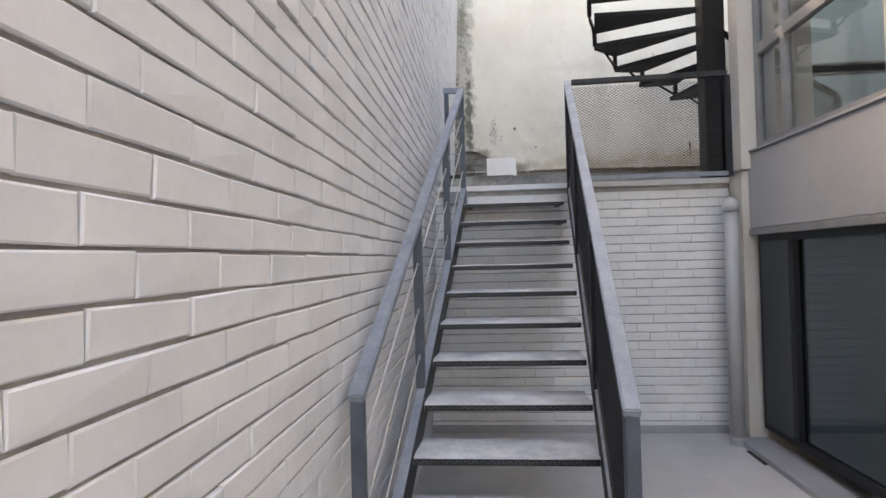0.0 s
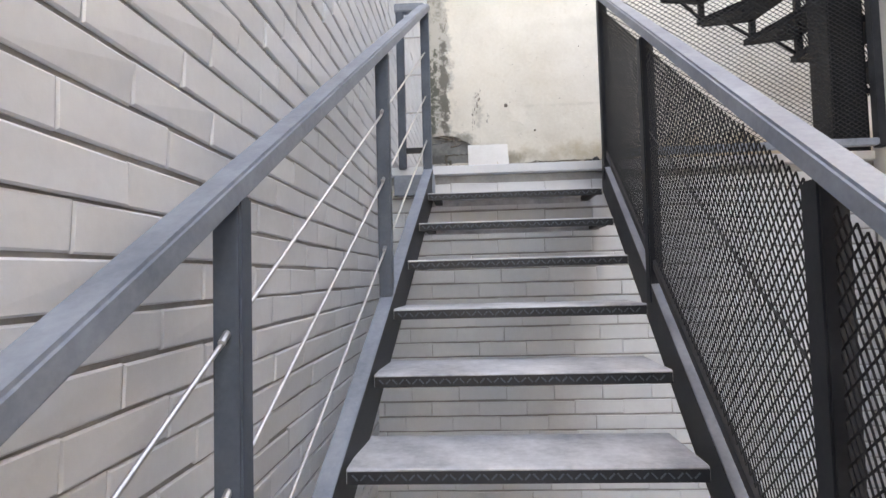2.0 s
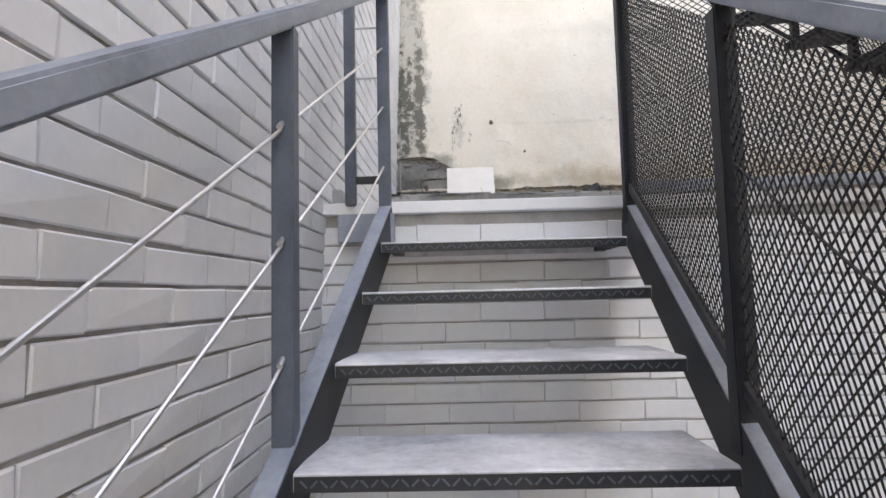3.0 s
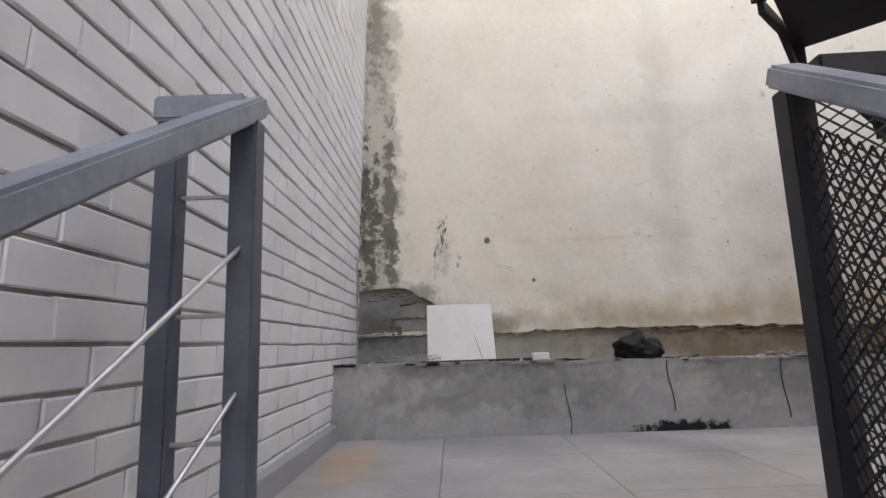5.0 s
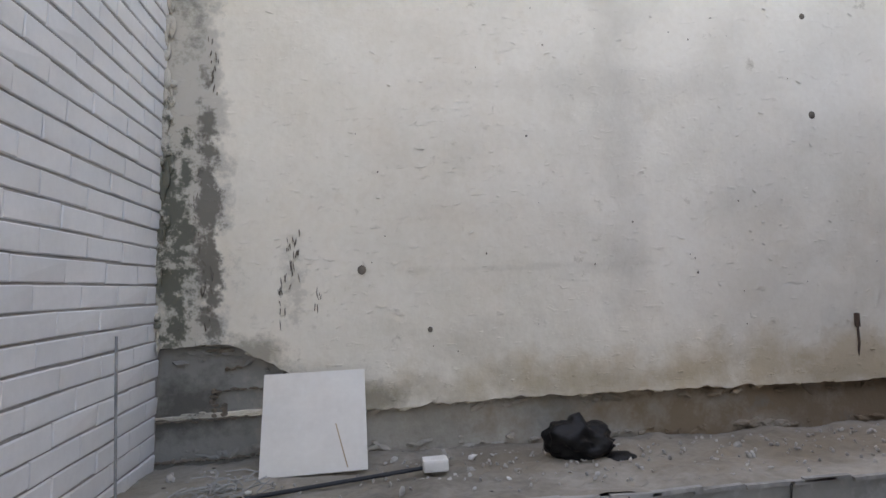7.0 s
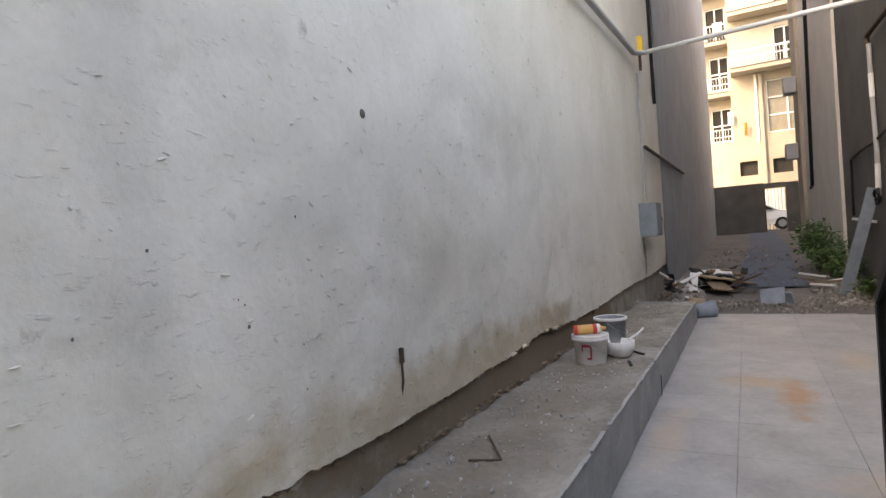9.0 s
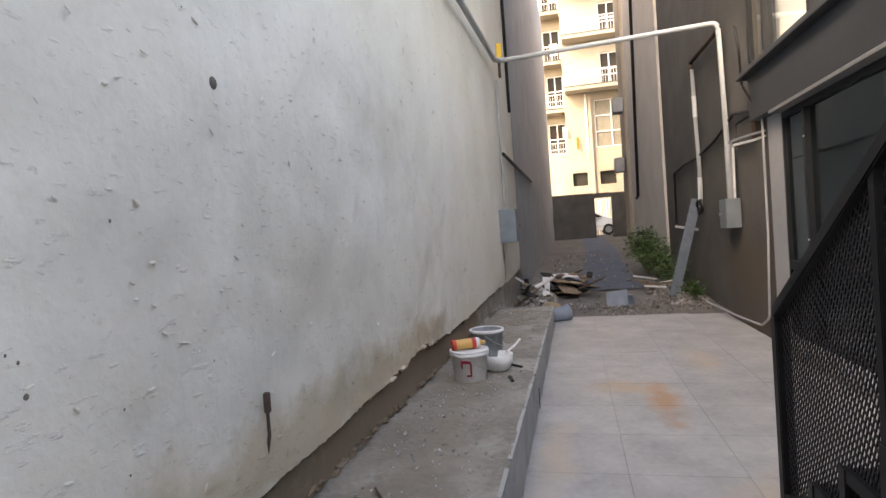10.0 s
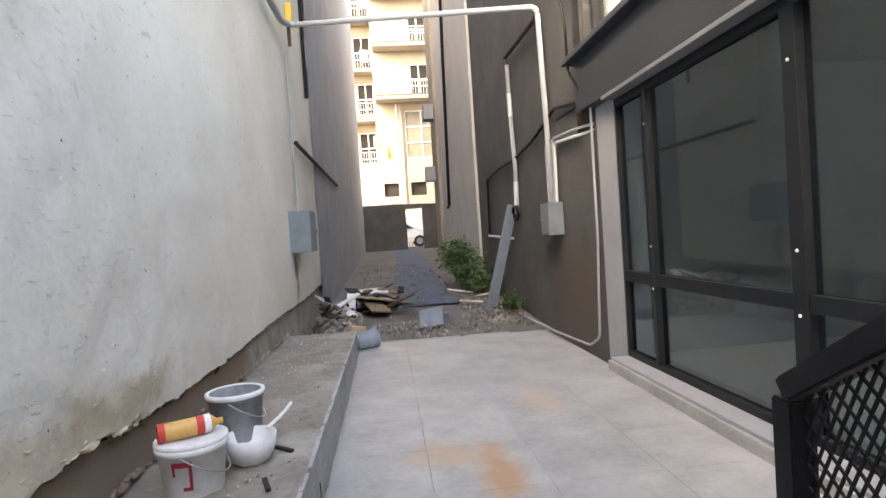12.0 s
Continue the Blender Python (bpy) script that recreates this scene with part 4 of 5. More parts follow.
tile = thing("ceramic_board", "square pale ceramic board leaning on the stained wall", "board", (-0.01, 7.78, lz(0, 7.75) + 0.004))
bm = box((-0.205, -0.006, 0.0), (0.215, 0.006, 0.415), 0.002)
part("slab", bm, M_BOARD, tile)
tile.rotation_euler = (radians(-27), 0, radians(1.5))
bm = bmesh.new()
add_bar(bm, (0.09, -0.0068, 0.19), (0.135, -0.0068, 0.015), 0.005, 0.001, up=(0, 1, 0))
part("scratch", bm, M_CARDB, tile, "rusty scratch")

bag = thing("plastic_bag", "crumpled black plastic bag on the dusty ledge", "bag", (1.1, 7.80, lz(1.1, 7.8) - 0.01))
bm = bmesh.new()
bmesh.ops.create_icosphere(bm, subdivisions=4, radius=1)
for v in bm.verts:
    p = v.co.copy()
    n1 = noise.fractal(p * 1.7, 0.7, 2.2, 5)
    v.co = Vector((p.x * 0.145, p.y * 0.095, p.z * 0.075)) * (1 + 0.34 * n1 + 0.10 * abs(noise.noise(p * 5)))
    v.co.z = max(v.co.z + 0.07, 0.0) * (1 + 0.22 * (p.x < 0))
part("film", bm, M_BAG, bag, "", True)
bm = bmesh.new()
bmesh.ops.create_icosphere(bm, subdivisions=3, radius=1)
for v in bm.verts:
    p = v.co.copy()
    v.co = Vector((0.14 + p.x * 0.07, -0.05 + p.y * 0.06, max(0.0, 0.012 + p.z * 0.016))) * (1 + 0.1 * noise.noise(p * 3))
part("loose_corner", bm, M_BAG, bag, "", True)

brush = thing("paint_roller", "long thin pole with a white block end on the ledge", "tool", (0.09, 7.615, lz(0.09, 7.615) + 0.014))
part("pole", tube([(-0.33, -0.10, 0.004), (0.33, 0.09, 0.0)], 0.008, 8), M_STEEL, brush)
bm = box((0.325, 0.055, -0.012), (0.425, 0.125, 0.036), 0.010)
part("head", bm, M_WHITE, brush, "dirty white block")
for x, y, s in ((0.64, 7.86, 0.026), (0.72, 7.55, 0.014), (-0.22, 7.60, 0.018)):
    r = tagged(part("plaster_lump", chunk(s, x * 9, 0.7), M_WHITE), "small white lump of plaster on the ledge", "rubble", "plaster lumps")
    r.location = (x, y, lz(x, y) + s * 0.4)
rod = thing("steel_rod", "thin bare steel rod standing in the ledge by the brick wall", "rod", (-0.59, 7.43, lz(-0.59, 7.43) - 0.02))
part("rod", tube([(0, 0, 0), (0.0, 0.004, 0.3), (0.004, 0.0, 0.60)], 0.0045, 8), M_BUCKET, rod)
weed = thing("dead_twigs", "small heap of dry twigs and grey lint beside the board", "debris", (-0.33, 7.62, lz(-0.3, 7.6)))
bm = bmesh.new()
for k in range(60):
    a, b = Vector((random.gauss(0, 0.07), random.gauss(0, 0.05), random.uniform(0.0, 0.03))), Vector((random.gauss(0, 0.05), random.gauss(0, 0.04), random.uniform(-0.01, 0.03)))
    add_tube(bm, [a, a + b * 0.5 + Vector((0.01, 0, 0.01)), a + b], 0.0028, 5)
tagged(part("litter", bm, M_CONC, weed), kind="stuff")
rc = random.Random(31)
for x, z, w, hh in ((-0.455, 2.87, 0.03, 0.12), (-0.415, 2.84, 0.045, 0.05), (-0.33, 2.925, 0.22, 0.012), (-0.47, 2.805, 0.44, 0.012), (-0.46, 2.635, 0.46, 0.016), (-0.62, 3.15, 0.14, 0.02), (-0.42, 3.10, 0.10, 0.03), (-0.37, 3.02, 0.08, 0.02), (0.0, 2.80, 0.26, 0.010)):
    bm = bmesh.new()
    n = max(6, int(max(w, hh) / 0.018))
    for k in range(n):
        t = (k + 0.5) / n - 0.5
        bmesh.ops.create_icosphere(bm, subdivisions=1, radius=1, matrix=Matrix.Translation((x + w * t * (w > hh) + rc.gauss(0, 0.005), PY + 0.047, z + hh * t * (hh >= w) + rc.gauss(0, 0.003))) @ Matrix.Diagonal((rc.uniform(0.010, 0.024), 0.014, rc.uniform(0.4, 1.0) * min(0.016, max(min(w, hh) * 0.6, 0.006)), 1)))
    part("cavity", bm, M_PIT, wall_n, "dark broken cavity in the wall foot")
# pale mortar lips over the joints in the corner, and ragged plaster along the brick
bm = bmesh.new()
for k in range(70):
    x, z = rc.uniform(-0.70, -0.22), rc.choice((2.820, 2.820, 2.822, 3.13)) + rc.gauss(0, 0.005)
    bmesh.ops.create_icosphere(bm, subdivisions=1, radius=1, matrix=Matrix.Translation((x, PY + 0.05, z)) @ Matrix.Diagonal((rc.uniform(0.015, 0.06), 0.012, rc.uniform(0.002, 0.007), 1)))
for k in range(150):
    z = rc.uniform(3.1, 6.5)
    bmesh.ops.create_icosphere(bm, subdivisions=1, radius=1, matrix=Matrix.Translation((wall_x(8, z) + abs(rc.gauss(0.0, 0.012)), PY - rc.uniform(0.0, 0.02), z)) @ Matrix.Diagonal((rc.uniform(0.006, 0.022), 0.012, rc.uniform(0.015, 0.06), 1)))
tagged(part("ragged_lip", bm, M_PLASTER, wall_n, "ragged plaster lip in the corner"), kind="stuff")
# gouges left of the board
bm = bmesh.new()
for x0, z0, z1, n in ((-0.11, 3.40, 3.58, 14), (-0.08, 3.50, 3.62, 8), (-0.15, 3.10, 3.42, 14), (-0.01, 3.22, 3.36, 6), (-0.47, 3.2, 3.5, 12), (-0.43, 4.2, 4.5, 12), (-0.50, 3.3, 3.9, 14)):
    for k in range(n):
        bmesh.ops.create_icosphere(bm, subdivisions=1, radius=1, matrix=Matrix.Translation((x0 + rc.gauss(0, 0.014), PY + 0.002, rc.uniform(z0, z1))) @ Matrix.Rotation(rc.gauss(0, 0.2), 4, "Y") @ Matrix.Diagonal((rc.uniform(0.0012, 0.0032), 0.007, rc.uniform(0.008, 0.028), 1)))
tagged(part("gouges", bm, M_PIT, wall_n, "dark upright gouges in the plaster"), kind="stuff")
spike = thing("wall_spike", "rusty bent spike in the plaster wall", "spike", (2.665, PY, 2.9))
part("rod", tube([(0, 0.01, -0.02), (0.0, -0.012, 0.08), (-0.006, -0.014, 0.22)], 0.006, 8), M_RUST, spike)
part("head", box((-0.016, -0.026, 0.16), (0.004, -0.006, 0.23), 0.005), M_RUST, spike)
hook = thing("bent_wire", "bent rusty reinforcing wire lying on the ledge", "wire", (2.90, 7.74, lz(2.90, 7.74) + 0.010))
part("wire", tube(rounded([(0.20, 0.08, 0.004), (-0.05, -0.09, 0.0), (-0.10, 0.05, 0.0)], 0.015), 0.006, 8), M_RUST, hook)


def bucket(name, label, at, r0, r1, h, m, group="buckets on the ledge"):
    b = thing(name, label, "bucket", at, group)
    part("body", lathe([(r0, 0.0), (r0 + 0.004, 0.006), (r1, h), (r1 + 0.008, h), (r1 + 0.008, h - 0.025), (r1 + 0.002, h - 0.028), (r1 - 0.006, h), (r0 - 0.004, 0.012)]), m, b, "", True)
    pts = [(r1 * math.cos(a), -abs(math.sin(a)) * (r1 * 0.55) - r1 * 0.55 * abs(math.sin(a)) * 0.9, h - 0.03 - 0.10 * abs(math.sin(a))) for a in (math.pi * k / 16 for k in range(17))]
    part("handle", tube(pts, 0.003, 6), M_CABLE, b, "wire handle")
    return b


bx, by = 4.92, 7.75
wb = bucket("plastic_bucket", "white plastic bucket with a dark red printed corner, lid on", (bx, by, lz(bx, by)), 0.108, 0.134, 0.212, M_WHITE)
part("lid", lathe([(0.140, 0.208), (0.143, 0.216), (0.141, 0.228), (0.130, 0.226), (0.004, 0.221)]), M_WHITE, wb, "white lid", True)
for a0, a1, z0, z1 in ((-3.45, -2.85, 0.145, 0.166), (-2.95, -2.85, 0.05, 0.145), (-3.45, -3.36, 0.11, 0.145), (-3.15, -2.95, 0.05, 0.065)):
    bm = bmesh.new()
    n = 8
    vs = []
    for k in range(n + 1):
        a = a0 + (a1 - a0) * k / n
        for z in (z0, z1):
            r = 0.112 + 0.022 * z / 0.212 + 0.0025
            vs.append(bm.verts.new((r * math.cos(a), r * math.sin(a), z)))
    for k in range(n):
        bm.faces.new((vs[2 * k], vs[2 * k + 2], vs[2 * k + 3], vs[2 * k + 1]))
    part("print", bm, M_RED, wb, "dark red print")
bot = thing("plastic_bottle", "amber bottle with red and white label lying on a bucket lid", "bottle", (bx, by, lz(bx, by) + 0.228 + 0.036))
bm = lathe([(0.006, -0.125), (0.034, -0.12), (0.037, -0.10), (0.037, 0.06), (0.030, 0.085), (0.014, 0.10), (0.014, 0.125)], 18)
bm.transform(Matrix.Rotation(radians(90), 4, "Y"))
part("body", bm, M_AMBER, bot, "", True)
for z0, z1, m in ((-0.124, -0.098, M_RED2), (0.02, 0.05, M_RED2), (0.05, 0.075, M_WHITE)):
    bm = lathe([(0.0382, z0), (0.0385, z0 + 0.004), (0.0385, z1 - 0.004), (0.0382, z1)], 18)
    bm.transform(Matrix.Rotation(radians(90), 4, "Y"))
    part("label", bm, m, bot)
bot.rotation_euler = (0, 0, radians(-62))
gb = bucket("cement_bucket", "grey plastic builder's bucket crusted with cement", (5.34, 7.68, lz(5.34, 7.68)), 0.104, 0.126, 0.295, M_BUCKET)
part("rim_crust", lathe([(0.127, 0.274), (0.137, 0.278), (0.138, 0.297), (0.128, 0.301), (0.119, 0.295)], 28, False), M_WHITE, gb, "white cement crust", True)
part("mortar", lathe([(0.116, 0.19), (0.09, 0.195), (0.005, 0.20)]), M_CONC, gb)
bowl = thing("ladle_bowl", "white plastic bowl with a long handle", "bowl", (5.16, 7.58, lz(5.16, 7.58)), "buckets on the ledge")
part("bowl", lathe([(0.055, 0.0), (0.085, 0.02), (0.112, 0.07), (0.118, 0.13), (0.112, 0.13), (0.104, 0.07), (0.05, 0.012)]), M_WHITE, bowl, "", True)
part("handle", tube(rounded([(0.08, -0.06, 0.125), (0.16, -0.12, 0.16), (0.24, -0.15, 0.19)], 0.03), 0.009, 8), M_WHITE, bowl)
for x, y, rz in ((4.85, 7.45, 20), (5.25, 7.45, 60)):
    c = thing("wood_chip", "dark splinter of wood on the ledge", "debris", (x, y, lz(x, y) + 0.006), "wood chips")
    part("splinter", bar((-0.05, 0, 0), (0.05, 0.0, 0.01), 0.02, 0.012), M_DARK, c)
    c.rotation_euler = (0, 0, radians(rz))
# broken mortar along the bare foot of the plaster wall
bm = bmesh.new()
for k in range(520):
    x = random.uniform(-0.6, 9.4)
    z0, z1 = lz(x, PY), foot(x)
    z = z0 + (z1 - z0) * random.choice((0.02, 0.06, 0.10, 0.88, 0.94)) + random.gauss(0, 0.010)
    s = random.uniform(0.006, 0.022)
    bmesh.ops.create_icosphere(bm, subdivisions=1, radius=s, matrix=Matrix.Translation((x, PY + random.uniform(0.043, 0.058), z)) @ Matrix.Rotation(random.gauss(0, 0.25), 4, "Y") @ Matrix.Diagonal((random.uniform(1.0, 3.2), random.uniform(0.6, 1.2), random.uniform(0.5, 0.9), 1)))
for v in bm.verts:
    v.co += Vector((random.gauss(0, 0.003), random.gauss(0, 0.003), random.gauss(0, 0.003)))
tagged(part("broken_mortar", bm, M_PLASTER_BASE, wall_n, "broken mortar lumps along the wall foot"), kind="stuff")
# crumbs on the ledge
bm = bmesh.new()
for k in range(1100):
    x = random.uniform(-0.6, 8.8)
    y = LEDGE_Y + 0.08 + 0.58 * random.random() ** 0.7
    s = random.uniform(0.003, 0.010) * (2.0 if random.random() < 0.06 else 1)
    bmesh.ops.create_icosphere(bm, subdivisions=1, radius=s, matrix=Matrix.Translation((x, y, lz(x, y) + s * 0.3)) @ Euler((random.random() * 3, random.random() * 3, 0)).to_matrix().to_4x4() @ Matrix.Diagonal((1.3, 1, 0.6, 1)))
tagged(part("mortar_crumbs", bm, M_CRUMB), "scattered mortar crumbs on the concrete ledge", "rubble", kind="stuff")

# ---------------------------------------------------------------- far end of the walkway
pot = thing("plastic_pot", "blue-grey plastic pot lying at the end of the walkway", "pot", (9.25, 7.22, LAND + 0.10))
bm = lathe([(0.09, -0.13), (0.095, -0.12), (0.115, 0.12), (0.122, 0.13), (0.11, 0.13), (0.085, -0.10)], 22)
bm.transform(Matrix.Rotation(radians(84), 4, "Y"))
part("body", bm, M_BLUEPOT, pot, "", True)
pot.rotation_euler = (0, 0, radians(-60))


def slab_piece(name, label, cat, at, size, rot, m, group=""):
    o = thing(name, label, cat, at, group)
    part("piece", box([-s / 2 for s in size], [s / 2 for s in size], min(size) * 0.2), m, o)
    o.rotation_euler = [radians(a) for a in rot]
    return o


slab_piece("broken_block", "broken brown block behind a pot", "rubble", (9.5, 7.35, LAND + 0.12), (0.25, 0.2, 0.24), (10, 5, 20), M_CARDB)
slab_piece("tile_offcut", "grey tile offcut leaning in the rubble", "tile", (10.3, 6.35, LAND + 0.15), (0.34, 0.03, 0.26), (22, 10, 70), M_BLUEPOT)
slab_piece("tile_offcut", "grey tile offcut leaning in the rubble", "tile", (10.35, 6.2, LAND + 0.11), (0.3, 0.03, 0.2), (-20, 5, 50), M_BLUEPOT)
rs = random.Random(21)
for k in range(26):
    m = (M_CARDB, M_WOOD, M_DARK, M_WHITE, M_RUST, M_BLUEPOT, M_WOOD, M_DARK)[k % 8]
    L = rs.uniform(0.18, 0.75)
    slab_piece("board_scrap", "scrap of soiled board on a rubbish heap", "debris", (12.1 + rs.gauss(0, 0.35), 7.15 + rs.gauss(0, 0.22), LAND + 0.10 + 0.014 * k), (L, L * rs.uniform(0.25, 0.6), 0.025), (rs.uniform(-18, 18), rs.uniform(-22, 22), rs.uniform(-80, 80)), m, "board scraps")
for k in range(24):
    slab_piece("wood_scrap", "splintered scrap in a rubbish heap by the wall", "debris", (11.0 + rs.gauss(0, 0.4), 7.72 + rs.uniform(-0.22, 0.15), LAND + 0.10 + 0.014 * k), (rs.uniform(0.15, 0.6), rs.uniform(0.05, 0.14), 0.025), (rs.uniform(-25, 25), rs.uniform(-35, 35), rs.uniform(-80, 80)), (M_WOOD, M_RUST, M_WHITE, M_DARK)[k % 4], "wood scraps")


def heap(name, label, x, y, rx, ry, h, count, s0, s1, seed):
    rnd = random.Random(seed)
    bm = bmesh.new()
    for _ in range(count):
        a, r = rnd.uniform(0, 6.283), rnd.random() ** 0.6
        px, py = x + rx * r * math.cos(a), y + ry * r * math.sin(a)
        s = rnd.uniform(s0, s1)
        gz = LAND + 0.028 * max(px - 9.5, 0) + 0.01
        bmesh.ops.create_icosphere(bm, subdivisions=1, radius=s, matrix=Matrix.Translation((px, py, gz + h * (1 - r) * rnd.random() + s * 0.2)) @ Euler((rnd.random() * 3, rnd.random() * 3, rnd.random() * 3)).to_matrix().to_4x4() @ Matrix.Diagonal((rnd.uniform(0.8, 1.7), 1, rnd.uniform(0.4, 0.9), 1)))
    return tagged(part(name, bm, M_RUBBLE), label, "rubble", kind="stuff")


heap("rubble_heap", "heap of broken plaster and rubbish by the wall", 11.0, 7.7, 0.9, 0.35, 0.30, 130, 0.02, 0.09, 1)
heap("rubble_strip", "loose rubble where the tiles stop", 10.2, 6.2, 0.7, 1.35, 0.03, 420, 0.006, 0.028, 2)
heap("rubble_heap", "loose stones and scraps along the brown wall", 11.6, 5.3, 1.6, 0.45, 0.08, 260, 0.008, 0.04, 3)
heap("rubble_strip", "scattered stones on the alley ground", 17, 6.7, 6.0, 1.2, 0.03, 240, 0.01, 0.04, 4)
for k, (x, y, rz, m) in enumerate(((11.6, 5.6, 30, M_WHITE), (12.0, 5.5, 65, M_WOOD), (12.5, 5.75, 20, M_WOOD), (12.2, 5.3, -35, M_WHITE), (13.0, 5.6, 50, M_WHITE))):
    slab_piece("timber_scrap", "pale batten lying in the rubble by the shrubs", "debris", (x, y, LAND + 0.12 + 0.028 * (x - 9.5)), (0.55, 0.05, 0.03), (0, random.uniform(-6, 6), rz), m, "battens")


def shrub(at, r, h, seed, count):
    rnd = random.Random(seed)
    s = thing("shrub", "leafy green shrub growing at the wall foot", "shrub", at, "shrubs")
    bm, leaves = bmesh.new(), bmesh.new()
    for _ in range(14):
        a, rr = rnd.uniform(0, 6.283), r * rnd.uniform(0.3, 1.0)
        tip = Vector((rr * math.cos(a), rr * math.sin(a), h * rnd.uniform(0.5, 1.0)))
        mid = tip * 0.5 + Vector((0, 0, h * 0.18))
        add_tube(bm, [(0, 0, 0), mid, tip], [0.012, 0.008, 0.003], 6)
        for _ in range(count // 14):
            t = rnd.uniform(0.3, 1.05)
            p = (mid * (2 * t) if t < 0.5 else mid.lerp(tip, 2 * t - 1)) + Vector((rnd.gauss(0, 0.08), rnd.gauss(0, 0.08), rnd.gauss(0, 0.06)))
            p.z = max(p.z, 0.03)
            L, wd = rnd.uniform(0.06, 0.13), rnd.uniform(0.03, 0.055)
            m = Matrix.Translation(p) @ Euler((rnd.uniform(-0.7, 0.7), rnd.uniform(-0.9, 0.5), rnd.uniform(0, 6.28))).to_matrix().to_4x4()
            pts = [(0, 0, 0), (L * 0.35, wd / 2, 0.008), (L * 0.75, wd * 0.35, 0.004), (L, 0, -0.01), (L * 0.75, -wd * 0.35, 0.004), (L * 0.35, -wd / 2, 0.008)]
            leaves.faces.new([leaves.verts.new(m @ Vector(q)) for q in pts])
    part("stem", bm, M_STEM, s)
    tagged(part("crown", leaves, M_LEAF, s), kind="stuff")


shrub((14.5, 5.35, LAND + 0.14), 0.55, 1.05, 1, 900)
shrub((13.7, 5.25, LAND + 0.12), 0.45, 0.7, 2, 600)
shrub((12.6, 5.15, LAND + 0.09), 0.42, 0.5, 3, 500)
shrub((15.6, 5.3, LAND + 0.17), 0.5, 0.8, 4, 500)
shrub((11.0, 5.02, LAND + 0.04), 0.2, 0.22, 5, 160)

# ---------------------------------------------------------------- pipes, boxes and cables
gas = thing("gas_pipe", "white gas pipe bridging the alley with a yellow valve", "pipe", (9.53, 7.9, 6.2))


def at_gas(pts):
    return [Vector(p) - gas.location for p in pts]


part("pipe", tube(at_gas(rounded([(9.53, 7.86, 6.20), (9.15, 4.93, 6.19), (9.05, 4.91, 3.80)], 0.09)), 0.033, 14), M_PIPE_W, gas, "", True)
part("riser", tube(at_gas(rounded([(3.5, 7.93, 5.78), (6.5, 7.93, 5.97), (9.15, 7.93, 6.12), (9.50, 7.90, 6.20), (9.53, 7.80, 6.20)], 0.05)), 0.038, 14), M_PIPE_G, gas, "grey steel riser", True)
part("riser", tube(at_gas([(3.5, 7.99, 5.90), (6.5, 7.99, 6.07), (9.2, 7.99, 6.22)]), 0.022, 10), M_PIPE_W, gas)
part("valve", box(at_gas([(9.50, 7.85, 6.22)])[0], at_gas([(9.58, 7.93, 6.46)])[0], 0.015), M_YELLOW, gas, "yellow gas valve")
part("stub", tube(at_gas([(9.54, 7.90, 6.20), (9.54, 7.90, 5.95)]), 0.022, 10), M_RUST, gas)
con = thing("conduit_left", "thin grey conduit running down to a meter box", "pipe", (9.85, PY, 5))
part("conduit", tube([(0.0, -0.03, 1.0), (0.02, -0.03, -0.1), (0.06, -0.03, -1.0)], 0.014, 8), M_PIPE_G, con)
part("conduit", tube([(1.75, -0.03, 3.5), (1.80, -0.03, 0.85)], 0.03, 8), M_BLACK, con)
part("conduit", tube([(0.15, -0.05, -0.14), (3.4, -0.05, -0.12), (6.4, -0.05, -0.10)], 0.03, 8), M_BLACK, con, "dark iron pipe")


def meter_box(name, label, at, w, h, d, side):
    b = thing(name, label, "meter box", at)
    part("body", box((-w / 2, -d / 2, 0), (w / 2, d / 2, h), 0.01), M_BOX, b)
    y = d / 2 + 0.004 if side > 0 else -d / 2 - 0.004
    part("door", box((-w / 2 + 0.02, min(y, y - side * 0.006), 0.02), (w / 2 - 0.02, max(y, y - side * 0.006), h - 0.02), 0.003), M_BOX, b)
    part("latch", box((w / 2 - 0.07, min(y, y + side * 0.015), h * 0.45), (w / 2 - 0.045, max(y, y + side * 0.015), h * 0.55), 0.003), M_FRAME_MID, b)
    return b


meter_box("meter_box", "grey enamel meter box on the plaster wall", (9.64, PY - 0.10, 3.45), 0.56, 0.50, 0.28, -1)
meter_box("meter_box", "small grey junction box on the brown wall", (9.02, FACE_Y + 0.09, 3.46), 0.34, 0.38, 0.18, 1)
slab_piece("fuse_box", "rusty old box beside a junction box", "meter box", (9.3, FACE_Y + 0.05, 3.62), (0.16, 0.1, 0.34), (0, 0, 0), M_RUST)
duct = thing("vent_duct", "square brown-grey duct filling a hole in the wall", "duct", (8.58, FACE_Y - 0.14, 4.462))
part("duct", box((-0.36, -0.30, 0.0), (0.385, 0.12, 0.33), 0.03), M_RENDER_G, duct)
part("rim", box((-0.375, 0.10, -0.001), (-0.35, 0.15, 0.335), 0.008), M_RUST, duct, "rusty edge strip")
drain = thing("drain_pipe", "thin rusty and white pipe down the brown wall", "pipe", (11.05, FACE_Y, 5))
part("pipe", tube([(-0.05, 0.05, 1.06), (-0.08, 0.05, 0.3), (-0.18, 0.05, -0.55), (-0.12, 0.05, -1.2)], 0.033, 10), M_PIPE_G, drain)
part("arm", tube(rounded([(-1.75, 0.06, 1.12), (0.0, 0.06, 1.19), (-0.03, 0.06, 0.98)], 0.05), 0.036, 10), M_RUST, drain, "rusty upper arm")
part("patch", tube([(-0.07, 0.05, 0.62), (-0.085, 0.05, 0.27)], 0.037, 10), M_PIPE_W, drain, "white painted length")
